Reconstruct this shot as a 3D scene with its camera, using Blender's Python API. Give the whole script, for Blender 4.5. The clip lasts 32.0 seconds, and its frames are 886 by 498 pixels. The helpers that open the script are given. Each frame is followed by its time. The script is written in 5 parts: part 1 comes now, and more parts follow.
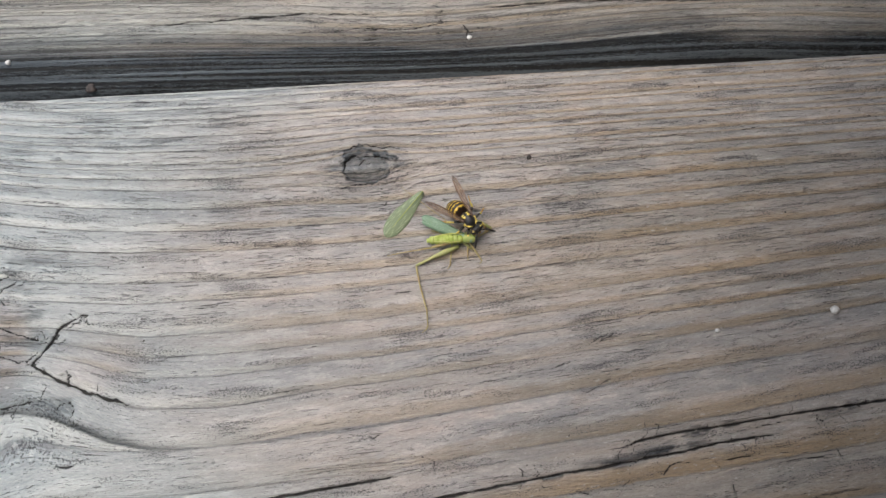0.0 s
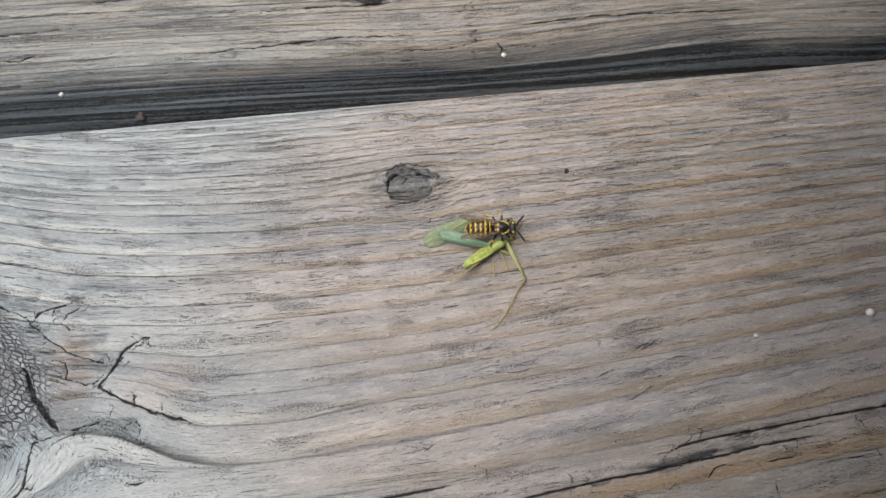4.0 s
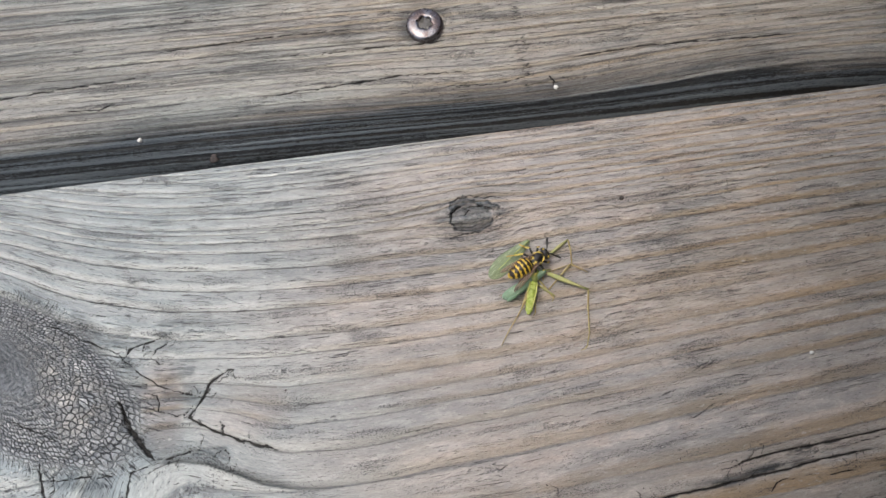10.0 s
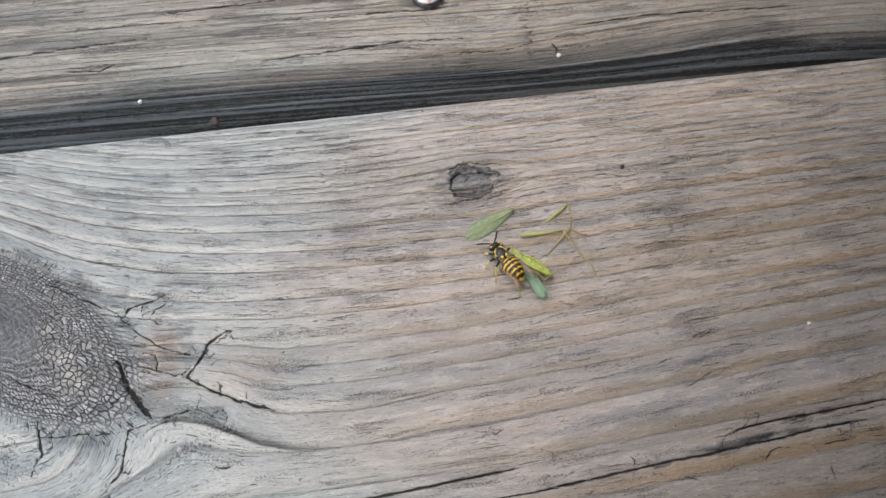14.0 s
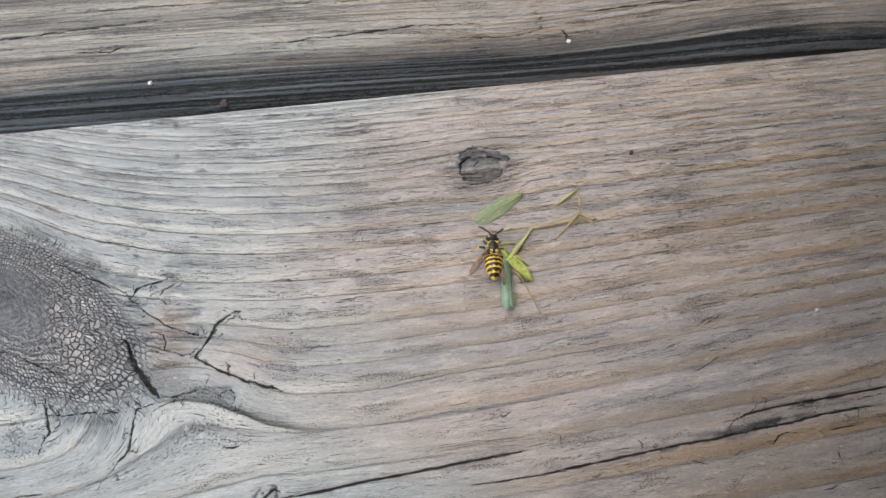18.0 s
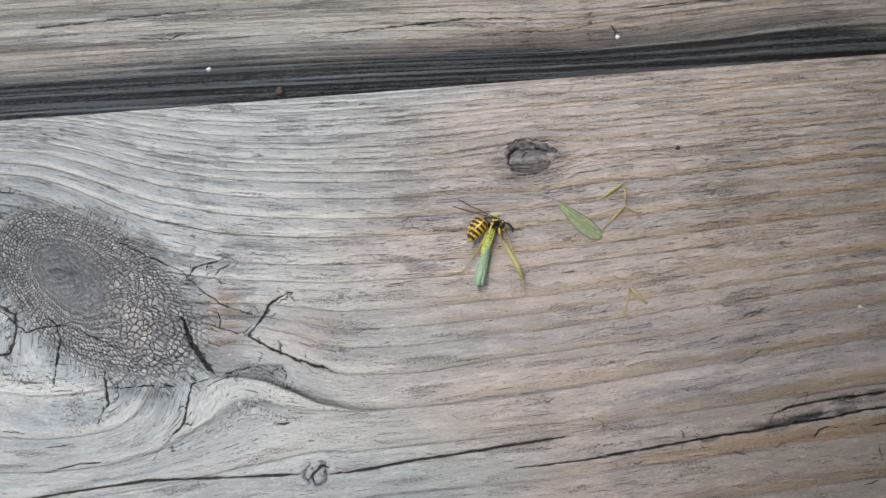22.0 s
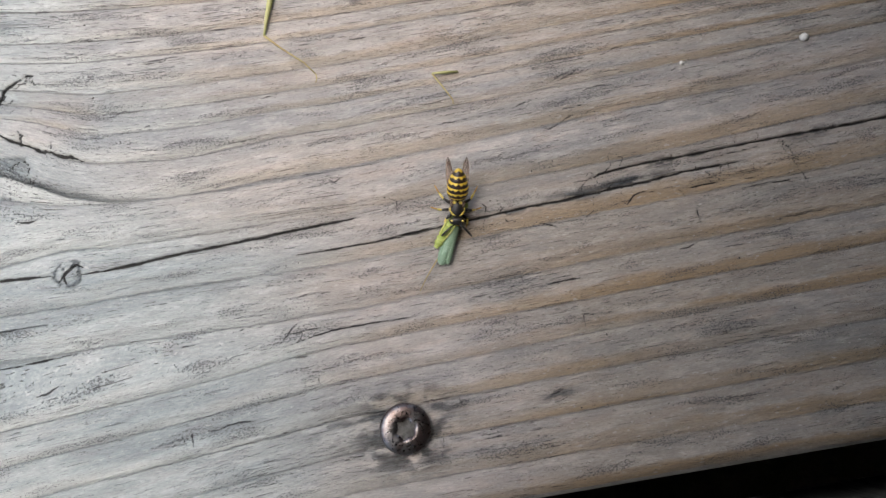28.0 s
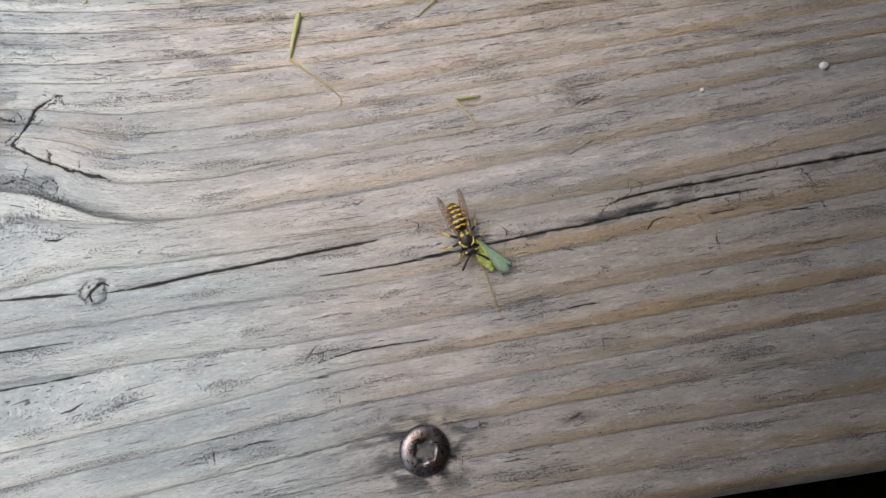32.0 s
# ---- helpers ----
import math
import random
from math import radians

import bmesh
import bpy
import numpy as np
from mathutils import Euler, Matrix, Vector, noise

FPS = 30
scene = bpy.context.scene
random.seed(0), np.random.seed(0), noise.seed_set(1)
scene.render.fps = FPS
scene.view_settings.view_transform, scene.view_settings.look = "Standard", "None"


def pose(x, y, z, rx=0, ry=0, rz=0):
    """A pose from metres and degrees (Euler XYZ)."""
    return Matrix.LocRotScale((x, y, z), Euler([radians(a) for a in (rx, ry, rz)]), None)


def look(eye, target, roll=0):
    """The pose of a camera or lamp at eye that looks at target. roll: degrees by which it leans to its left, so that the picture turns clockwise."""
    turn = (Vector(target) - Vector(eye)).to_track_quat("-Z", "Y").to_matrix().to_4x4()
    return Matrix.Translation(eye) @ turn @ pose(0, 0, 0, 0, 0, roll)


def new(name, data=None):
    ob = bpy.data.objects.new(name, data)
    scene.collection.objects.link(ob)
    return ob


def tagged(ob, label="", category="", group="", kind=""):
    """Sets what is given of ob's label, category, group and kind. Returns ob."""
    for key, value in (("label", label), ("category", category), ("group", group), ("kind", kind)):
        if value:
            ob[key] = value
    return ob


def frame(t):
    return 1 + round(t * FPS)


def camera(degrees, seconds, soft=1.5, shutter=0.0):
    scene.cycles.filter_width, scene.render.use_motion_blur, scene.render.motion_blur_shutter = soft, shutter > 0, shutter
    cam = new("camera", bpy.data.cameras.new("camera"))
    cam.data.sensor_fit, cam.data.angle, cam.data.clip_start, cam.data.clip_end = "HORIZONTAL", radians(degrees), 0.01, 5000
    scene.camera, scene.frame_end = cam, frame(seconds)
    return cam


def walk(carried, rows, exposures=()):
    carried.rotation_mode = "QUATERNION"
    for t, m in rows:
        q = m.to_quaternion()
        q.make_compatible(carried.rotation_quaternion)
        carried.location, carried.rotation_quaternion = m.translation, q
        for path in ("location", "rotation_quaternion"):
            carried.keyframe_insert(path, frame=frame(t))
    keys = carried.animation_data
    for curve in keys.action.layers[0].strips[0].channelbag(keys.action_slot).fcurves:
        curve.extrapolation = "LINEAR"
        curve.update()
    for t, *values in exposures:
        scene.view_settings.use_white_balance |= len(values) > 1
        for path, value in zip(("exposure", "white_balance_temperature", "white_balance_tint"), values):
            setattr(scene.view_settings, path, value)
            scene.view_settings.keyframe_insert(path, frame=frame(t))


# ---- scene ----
MM = 0.001

# ---------------------------------------------------------------- camera
# seconds, place in millimetres, turn in degrees
PATH = [
    (0.0, 2.23, -59.81, 140.03, 16.32, -3.51, -5.54),
    (0.5, 1.44, -60.54, 139.79, 16.15, -3.16, -5.46),
    (1.0, 0.74, -57.73, 142.50, 15.77, -2.90, -5.62),
    (1.5, 0.84, -57.98, 142.31, 15.61, -2.92, -6.24),
    (2.0, 0.61, -57.29, 142.31, 15.50, -2.62, -6.30),
    (2.5, -0.44, -55.78, 144.36, 16.26, -2.47, -6.58),
    (3.0, -1.96, -54.77, 145.81, 16.17, -2.60, -6.30),
    (3.5, -4.06, -55.37, 145.51, 15.61, -2.17, -6.66),
    (4.0, -4.88, -56.09, 145.51, 15.91, -2.31, -6.83),
    (4.5, -4.81, -57.27, 145.61, 16.39, -2.01, -6.87),
    (6.5, -6.61, -55.69, 147.04, 15.87, -2.05, -6.85),
    (7.0, -5.62, -53.54, 148.47, 15.97, -2.25, -7.08),
    (7.5, -7.59, -53.04, 148.90, 15.34, -1.72, -7.10),
    (8.0, -10.81, -53.21, 150.38, 15.57, -1.76, -6.94),
    (8.5, -11.44, -54.51, 149.85, 15.88, -1.57, -7.17),
    (9.0, -10.43, -53.01, 150.15, 15.28, -1.23, -7.09),
    (9.5, -13.43, -52.46, 151.82, 15.82, -1.39, -7.08),
    (10.0, -14.65, -50.85, 154.04, 16.04, -0.45, -8.02),
    (10.5, -14.42, -48.61, 156.05, 14.69, -0.54, -7.53),
    (11.0, -14.45, -53.03, 154.15, 15.25, -0.91, -7.66),
    (11.5, -15.26, -52.17, 153.83, 15.05, -1.03, -7.59),
    (12.0, -16.09, -51.39, 154.97, 15.10, -0.95, -7.68),
    (12.5, -15.46, -51.80, 154.42, 15.23, -0.76, -7.69),
    (13.0, -16.62, -51.09, 154.86, 14.77, -0.62, -7.55),
    (13.5, -15.51, -54.66, 153.29, 15.37, -0.83, -7.35),
    (14.0, -14.89, -55.41, 152.71, 14.97, -0.63, -7.12),
    (14.5, -11.59, -58.72, 149.98, 14.90, -0.62, -7.52),
    (16.5, -17.72, -58.00, 152.17, 15.11, -1.19, -6.74),
    (17.0, -17.48, -59.91, 152.00, 15.51, -0.83, -6.72),
    (17.5, -17.09, -59.92, 151.14, 15.38, -1.05, -6.60),
    (18.0, -17.66, -59.20, 151.69, 15.13, -0.89, -6.60),
    (18.5, -20.04, -61.03, 151.85, 15.17, -0.72, -6.71),
    (19.0, -20.72, -58.76, 152.38, 14.37, -0.50, -6.78),
    (19.5, -18.88, -61.42, 151.66, 15.21, -0.64, -6.24),
    (20.0, -18.36, -60.97, 152.13, 15.65, -1.01, -5.82),
    (20.5, -20.07, -57.97, 154.28, 15.26, -0.58, -5.77),
    (21.0, -22.11, -60.54, 152.96, 15.18, -0.45, -5.52),
    (21.5, -24.38, -61.97, 153.48, 15.23, -0.28, -5.25),
    (22.0, -24.98, -61.84, 154.44, 15.02, 0.02, -4.78),
    (22.5, -28.27, -61.56, 155.22, 14.80, 0.58, -4.27),
    (23.0, -31.82, -63.28, 154.73, 14.91, 0.86, -3.48),
    (23.5, -30.59, -63.58, 156.09, 15.85, 0.82, -3.03),
    (24.0, -31.00, -60.80, 157.21, 15.47, 0.60, -3.19),
    (24.5, -34.50, -62.31, 153.75, 15.93, 0.33, -3.68),
    (26.5, -13.92, -66.20, 136.16, 13.16, -0.62, -5.97),
    (26.6, -12.11, -62.53, 132.07, 9.38, -1.15, -6.02),
    (26.7, -16.90, -79.12, 130.57, 12.97, -3.94, -11.88),
    (26.8, -16.65, -88.11, 130.09, 15.55, -5.31, -7.66),
    (27.0, -4.72, -83.86, 129.63, 10.89, -2.26, -6.87),
    (27.2, -2.98, -88.13, 130.25, 11.42, -4.24, -8.24),
    (27.4, 12.63, -93.99, 128.28, 9.87, -0.85, -8.71),
    (27.5, 8.88, -93.56, 129.41, 9.29, -3.02, -8.72),
    (28.0, 7.11, -90.47, 131.36, 8.65, -2.75, -8.65),
    (28.5, 5.08, -93.41, 131.73, 9.56, -2.78, -7.95),
    (29.0, 4.37, -92.96, 131.86, 10.13, -2.63, -7.67),
    (29.5, 3.76, -91.76, 131.72, 10.03, -3.06, -7.65),
    (30.0, 2.70, -91.41, 131.59, 9.99, -3.10, -7.67),
    (30.5, 2.91, -92.74, 131.04, 9.63, -2.73, -7.83),
    (31.0, 2.02, -90.75, 133.15, 10.06, -2.42, -7.57),
    (31.5, 2.89, -88.47, 133.89, 9.81, -2.45, -7.82),
    (32.0, 4.41, -87.60, 132.91, 9.31, -2.46, -7.80),
]
cam = camera(64.0, 32.0, soft=1.4, shutter=0.4)
walk(cam, [(t, pose(x * MM, y * MM, z * MM, rx, ry, rz)) for t, x, y, z, rx, ry, rz in PATH],
     exposures=[(0.0, 0.11, 6440, 6), (24.5, 0.09, 6460, 7.5), (27.0, 0.29, 6450, 6.5), (32.0, 0.29, 6450, 6.5)])

# ---------------------------------------------------------------- light
world = bpy.data.worlds.new("overcast_sky")
scene.world = world
world.use_nodes = True
wn = world.node_tree
sky = wn.nodes.new("ShaderNodeTexSky")
sky.sky_type = "NISHITA"
sky.sun_disc = False
sky.sun_elevation = radians(72)
sky.sun_rotation = radians(-60)
sky.air_density, sky.dust_density = 1.0, 6.0
wn.links.new(sky.outputs[0], wn.nodes["Background"].inputs[0])
wn.nodes["Background"].inputs[1].default_value = 0.185

sun_data = bpy.data.lights.new("sun", "SUN")
sun_data.energy = 1.0
sun_data.angle = radians(70)
sun_data.color = (1.0, 0.98, 0.95)
sun = new("sun", sun_data)
sun.matrix_world = look((-0.28, 0.16, 1.0), (0, 0, 0))


# ---------------------------------------------------------------- node helpers
class Nodes:
    """A short way to write a node material."""

    def __init__(self, name):
        self.mat = bpy.data.materials.new(name)
        self.mat.use_nodes = True
        self.tree = self.mat.node_tree
        self.shader = self.tree.nodes["Principled BSDF"]

    def put(self, sock, value):
        if hasattr(value, "links") and hasattr(value, "node"):
            self.tree.links.new(value, sock)
        elif isinstance(value, (tuple, list)) and len(value) == 3 and sock.type == "RGBA":
            sock.default_value = (*value, 1)
        else:
            sock.default_value = value

    def node(self, kind, out=0, **kw):
        n = self.tree.nodes.new(kind)
        for key, value in kw.items():
            self.put(n.inputs[int(key[1:])] if key[0] == "i" and key[1:].isdigit() else n.inputs[key], value)
        return n.outputs[out]

    def math(self, op, a, b=0.0, clamp=False):
        n = self.tree.nodes.new("ShaderNodeMath")
        n.operation, n.use_clamp = op, clamp
        self.put(n.inputs[0], a)
        self.put(n.inputs[1], b)
        return n.outputs[0]

    def times(self, vec, xyz):
        n = self.tree.nodes.new("ShaderNodeVectorMath")
        n.operation = "MULTIPLY"
        self.put(n.inputs[0], vec)
        n.inputs[1].default_value = xyz
        return n.outputs[0]

    def plus(self, vec, xyz):
        n = self.tree.nodes.new("ShaderNodeVectorMath")
        n.operation = "ADD"
        self.put(n.inputs[0], vec)
        self.put(n.inputs[1], xyz)
        return n.outputs[0]

    def noise(self, vec, scale=1.0, detail=2.0, rough=0.5, out=0):
        return self.node("ShaderNodeTexNoise", out, Vector=vec, Scale=scale, Detail=detail, Roughness=rough)

    def span(self, value, a, b, lo=0.0, hi=1.0):
        n = self.tree.nodes.new("ShaderNodeMapRange")
        n.interpolation_type = "SMOOTHSTEP"
        for i, v in enumerate((value, a, b, lo, hi)):
            self.put(n.inputs[i], v)
        return n.outputs[0]

    def mix(self, fac, a, b, kind="MIX"):
        n = self.tree.nodes.new("ShaderNodeMix")
        n.data_type, n.blend_type = "RGBA", kind
        self.put(n.inputs[0], fac)
        self.put(n.inputs[6], a)
        self.put(n.inputs[7], b)
        return n.outputs[2]

    def attr(self, name):
        n = self.tree.nodes.new("ShaderNodeAttribute")
        n.attribute_name = name
        return n.outputs["Vector"]

    def split(self, vec):
        n = self.tree.nodes.new("ShaderNodeSeparateXYZ")
        self.put(n.inputs[0], vec)
        return n.outputs

    def coord(self):
        return self.tree.nodes.new("ShaderNodeTexCoord").outputs["Object"]

    def bump(self, height, distance, strength=1.0, normal=None):
        n = self.tree.nodes.new("ShaderNodeBump")
        n.inputs["Strength"].default_value = strength
        n.inputs["Distance"].default_value = distance
        self.put(n.inputs["Height"], height)
        if normal is not None:
            self.put(n.inputs["Normal"], normal)
        return n.outputs[0]

    def done(self, **kw):
        for key, value in kw.items():
            self.put(self.shader.inputs[key.replace("_", " ")], value)
        return self.mat


# ---------------------------------------------------------------- materials
def wood_material(name, tone, tint=(1.0, 1.0, 1.0), lines=0.0):
    """Weathered softwood. Attributes: grain = along, across (mm), year; stain = dirt, warmth, knot;
    ring = round the knot, wear; crack = nearness, soil, grey weathering. lines: how closely fine dark grain lines run."""
    n = Nodes(name)
    mul, add, sub = (lambda a, b: n.math("MULTIPLY", a, b)), (lambda a, b: n.math("ADD", a, b)), (lambda a, b: n.math("SUBTRACT", a, b))
    g, s = n.attr("grain"), n.split(n.attr("stain"))
    dirt, warmth, knot = s[0], s[1], s[2]
    flat = n.times(n.coord(), (1000, 1000, 1000))
    year = n.split(g)[2]
    wear = n.split(n.attr("ring"))[2]
    mark_at = n.split(n.attr("crack"))
    grey = mark_at[2]
    gv = n.times(g, (1, 1, 0))
    bare = sub(1.0, warmth)

    def streak(along, across, shift=(0, 0, 0), detail=3.0, rough=0.55):
        return n.noise(n.plus(n.times(gv, (along, across, 1)), shift), 1.0, detail, rough)

    def shade(*rgb):
        return tuple(c * tone * k for c, k in zip(rgb, tint))

    blotch = n.noise(n.times(flat, (0.030, 0.055, 0.05)), 1.0, 5.0, 0.62)
    fibre = streak(0.30, 3.2, (0, 0, 0), 5.0, 0.68)
    hair = streak(0.22, 8.5, (4, 2, 0), 3.0, 0.6)
    grainy = streak(1.1, 4.6, (8, 5, 1), 4.0, 0.7)
    wash = streak(0.13, 0.48, (3, 7, 2), 6.0, 0.66)
    wash2 = streak(0.11, 0.36, (17, 3, 5), 6.0, 0.66)
    band = streak(0.010, 0.33, (7, 2, 5), 3.0, 0.5)
    wide = streak(0.006, 0.10, (5, 1.7, 9), 3.0, 0.5)
    # washed ground: lilac grey and tan, with chalky and blue-grey patches drawn out along the grain
    col = n.mix(n.span(wide, 0.40, 0.64, 0.05, 0.75), shade(0.412, 0.393, 0.389), shade(0.450, 0.397, 0.353))
    col = n.mix(n.span(bare, 0.45, 0.98), col, shade(0.370, 0.412, 0.424))
    col = n.mix(n.span(wash, 0.45, 0.63, 0.0, 0.72), col, n.mix(n.span(warmth, 0.1, 0.6), shade(0.530, 0.565, 0.570), shade(0.595, 0.555, 0.530)))
    col = n.mix(n.span(wash2, 0.49, 0.67, 0.0, 0.52), col, shade(0.330, 0.325, 0.335))
    col = n.mix(n.span(band, 0.52, 0.68, 0.0, 0.5), col, n.mix(n.span(warmth, 0.2, 0.6), shade(0.57, 0.59, 0.58), shade(0.520, 0.450, 0.400)))
    col = n.mix(mul(n.span(streak(0.07, 0.30, (41, 12, 6), 5.0, 0.62), 0.48, 0.66), n.span(warmth, 0.25, 0.65, 0.0, 0.48)), col, shade(0.505, 0.415, 0.362))
    # yearly rings: tan late wood over a thin dark step, then grey early wood
    saw = n.math("FRACT", add(year, mul(sub(fibre, 0.5), 0.12)))
    step = n.math("MAXIMUM", n.span(saw, 0.0, 0.030, 1.0, 0.0), n.span(saw, 0.975, 0.995))
    late = mul(n.span(saw, 0.01, 0.06), n.span(add(saw, mul(sub(wash, 0.5), 0.5)), 0.20, 0.48, 1.0, 0.0))
    early = mul(n.span(saw, 0.40, 0.70), n.span(saw, 0.85, 1.0, 1.0, 0.55))
    vary = n.span(streak(0.010, 0.16, (1, 6, 2), 2.0), 0.34, 0.58)
    vary2 = n.span(add(streak(0.035, 0.22, (2, 8, 4), 3.0), mul(mul(bare, wear), 0.12)), 0.42, 0.60)
    pale = n.span(warmth, 0.25, 0.60)
    col = n.mix(mul(late, add(add(0.24, mul(vary, 0.38)), mul(mul(bare, wear), 0.30))), col, n.mix(pale, shade(0.63, 0.65, 0.635), shade(0.535, 0.455, 0.370)))
    resin = mul(mul(late, n.span(fibre, 0.28, 0.60, 0.45, 1.0)), mul(n.span(warmth, 0.50, 1.0, 0.03, 0.72), add(0.16, mul(vary, 0.84))))
    col = n.mix(resin, col, (0.45, 0.315, 0.18))
    col = n.mix(mul(early, add(mul(vary, 0.22), mul(mul(bare, wear), 0.34))), col, n.mix(pale, shade(0.33, 0.345, 0.35), shade(0.35, 0.335, 0.33)))
    col = n.mix(mul(mul(step, vary2), add(0.15, mul(mul(bare, wear), 0.60))), col, (0.10, 0.085, 0.078))
    # patchy greying
    greyed = n.math("MAXIMUM", grey, n.span(blotch, 0.50, 0.70, 0.0, 0.42))
    col = n.mix(mul(greyed, 0.85), col, n.mix(1.0, col, (0.60, 0.655, 0.70), "MULTIPLY"))
    col = n.mix(mul(n.span(warmth, 0.62, 0.95), 0.5), col, n.mix(1.0, col, (0.84, 0.78, 0.66), "MULTIPLY"))
    # fibres
    col = n.mix(1.0, col, n.mix(n.span(fibre, 0.30, 0.70), (0.90, 0.90, 0.905), (1.07, 1.07, 1.065)), "MULTIPLY")
    col = n.mix(1.0, col, n.mix(n.span(grainy, 0.32, 0.68), (0.87, 0.87, 0.88), (1.10, 1.10, 1.09)), "MULTIPLY")
    col = n.mix(n.span(hair, 0.27, 0.40, 0.22, 0.0), col, (0.12, 0.11, 0.105))
    # short dark checks gathered in rows, crumbs of soil in patches
    rows = n.span(streak(0.022, 0.60, (6, 1, 3), 2.0), 0.46, 0.66)
    gate = add(mul(add(rows, n.span(blotch, 0.45, 0.65)), 0.040), mul(sub(wear, 0.75), 0.050))
    dashes = n.span(add(streak(0.52, 6.0, (3, 9, 2), 2.0), gate), 0.664, 0.684)
    dashes = n.math("MAXIMUM", dashes, n.span(add(streak(0.12, 4.6, (13, 4, 8), 2.0, 0.5), gate), 0.676, 0.690))
    if lines:
        dashes = n.math("MAXIMUM", dashes, mul(lines, n.span(add(streak(0.011, 1.5, (23, 14, 8), 3.0, 0.5), mul(gate, 0.6)), 0.585, 0.615)))
    speck = streak(2.3, 3.6, (3, 71, 6), 4.0, 0.70)
    soiled = n.span(streak(0.055, 0.34, (9, 4, 7), 5.0, 0.62), 0.46, 0.66, 0.0, 0.15)
    pits = n.span(add(speck, soiled), 0.650, 0.695)
    flake = n.span(streak(0.55, 1.5, (51, 22, 9), 4.0, 0.65), 0.60, 0.68)
    col = n.mix(mul(flake, 0.55), col, n.mix(pale, shade(0.60, 0.62, 0.62), shade(0.63, 0.59, 0.565)))
    col = n.mix(mul(pits, 0.66), col, (0.085, 0.085, 0.095))
    col = n.mix(mul(dashes, 0.70), col, (0.055, 0.050, 0.048))
    # knot: end grain checked along its rings, with paler broken plates on one side and a dark core
    ring = n.times(n.attr("ring"), (1, 1, 0))
    away = n.split(ring)[0]
    wob = n.plus(ring, n.times(n.node("ShaderNodeTexNoise", 1, Vector=flat, Scale=0.30, Detail=3.0), (2.2, 1.6, 0.0)))

    def cells(where, scale, loose):
        out = []
        for feature in ("DISTANCE_TO_EDGE", "F1"):
            v = n.tree.nodes.new("ShaderNodeTexVoronoi")
            v.feature, v.voronoi_dimensions = feature, "2D"
            v.inputs["Scale"].default_value, v.inputs["Randomness"].default_value = scale, loose
            n.put(v.inputs["Vector"], where)
            out.append(v.outputs["Distance" if feature != "F1" else "Color"])
        return out[0], n.split(out[1])[0]

    row_edge, row_id = cells(n.times(wob, (1.30, 0.95, 0.0)), 1.0, 0.72)
    plate_at = n.plus(n.times(flat, (0.80, 0.80, 0.0)), n.times(n.node("ShaderNodeTexNoise", 1, Vector=flat, Scale=0.5, Detail=4.0), (1.3, 1.3, 0.0)))
    plate_edge, plate_id = cells(plate_at, 1.0, 1.0)
    patch = n.noise(n.times(flat, (0.16, 0.16, 0.1)), 1.0, 4.0, 0.6)
    side = n.span(add(n.split(n.times(flat, (1, 0.35, 0)))[0], n.split(n.times(flat, (1, 0.35, 0)))[1]), -112.0, -101.0)
    core = n.span(add(away, mul(sub(patch, 0.5), 8.0)), 4.0, 8.0, 1.0, 0.0)
    broken = mul(mul(side, n.span(away, 11.0, 16.5, 1.0, 0.0)), n.span(patch, 0.44, 0.56))
    loop = n.math("FRACT", mul(n.split(wob)[0], 0.62))
    loop_line = n.span(n.math("ABSOLUTE", sub(loop, 0.5)), 0.03, 0.16, 1.0, 0.0)
    row_gap = n.math("MAXIMUM", n.span(row_edge, 0.03, 0.17, 1.0, 0.0), mul(loop_line, 0.55))
    plate_gap = n.span(plate_edge, 0.03, 0.15, 1.0, 0.0)
    open_crack = add(mul(row_gap, sub(1.0, broken)), mul(plate_gap, broken))
    kcol = n.mix(row_id, (0.255, 0.270, 0.285), (0.470, 0.485, 0.495))
    kcol = n.mix(n.span(patch, 0.40, 0.62, 0.0, 0.6), kcol, (0.255, 0.275, 0.300))
    kcol = n.mix(mul(broken, 0.8), kcol, n.mix(plate_id, (0.270, 0.275, 0.275), (0.500, 0.485, 0.460)))
    shreds = n.noise(n.plus(n.times(n.plus(flat, (98, 24, 0)), (0.9, 0.9, 0)), n.times(wob, (1.2, 0.0, 0))), 1.0, 5.0, 0.7)
    kcol = n.mix(mul(core, 0.85), kcol, n.mix(n.span(shreds, 0.38, 0.62), (0.085, 0.095, 0.105), (0.27, 0.29, 0.315)))
    open_crack = mul(mul(open_crack, n.span(grainy, 0.25, 0.55, 0.65, 1.0)), sub(1.0, mul(core, 0.75)))
    kcol = n.mix(1.0, kcol, n.mix(n.span(grainy, 0.32, 0.68), (0.80, 0.80, 0.81), (1.16, 1.16, 1.15)), "MULTIPLY")
    kcol = n.mix(mul(open_crack, 0.88), kcol, (0.040, 0.043, 0.048))
    col = n.mix(knot, col, kcol)
    # short radial checks round the knot's rim
    tick = n.noise(n.times(wob, (0.22, 1.5, 0.0)), 1.0, 2.0, 0.4)
    tick = mul(n.span(n.math("ABSOLUTE", sub(tick, 0.5)), 0.010, 0.030, 1.0, 0.0), mul(n.span(away, 17.5, 19.0), n.span(add(away, mul(patch, 9.0)), 23.5, 25.5, 1.0, 0.0)))
    tick = mul(tick, n.span(away, 0.5, 1.0))
    col = n.mix(mul(tick, 0.8), col, (0.045, 0.045, 0.05))
    # soil, black in the furrows of the grain
    furrow = add(streak(0.007, 1.5, (0, 0, 0), 2.0, 0.45), mul(sub(grainy, 0.5), 0.46))
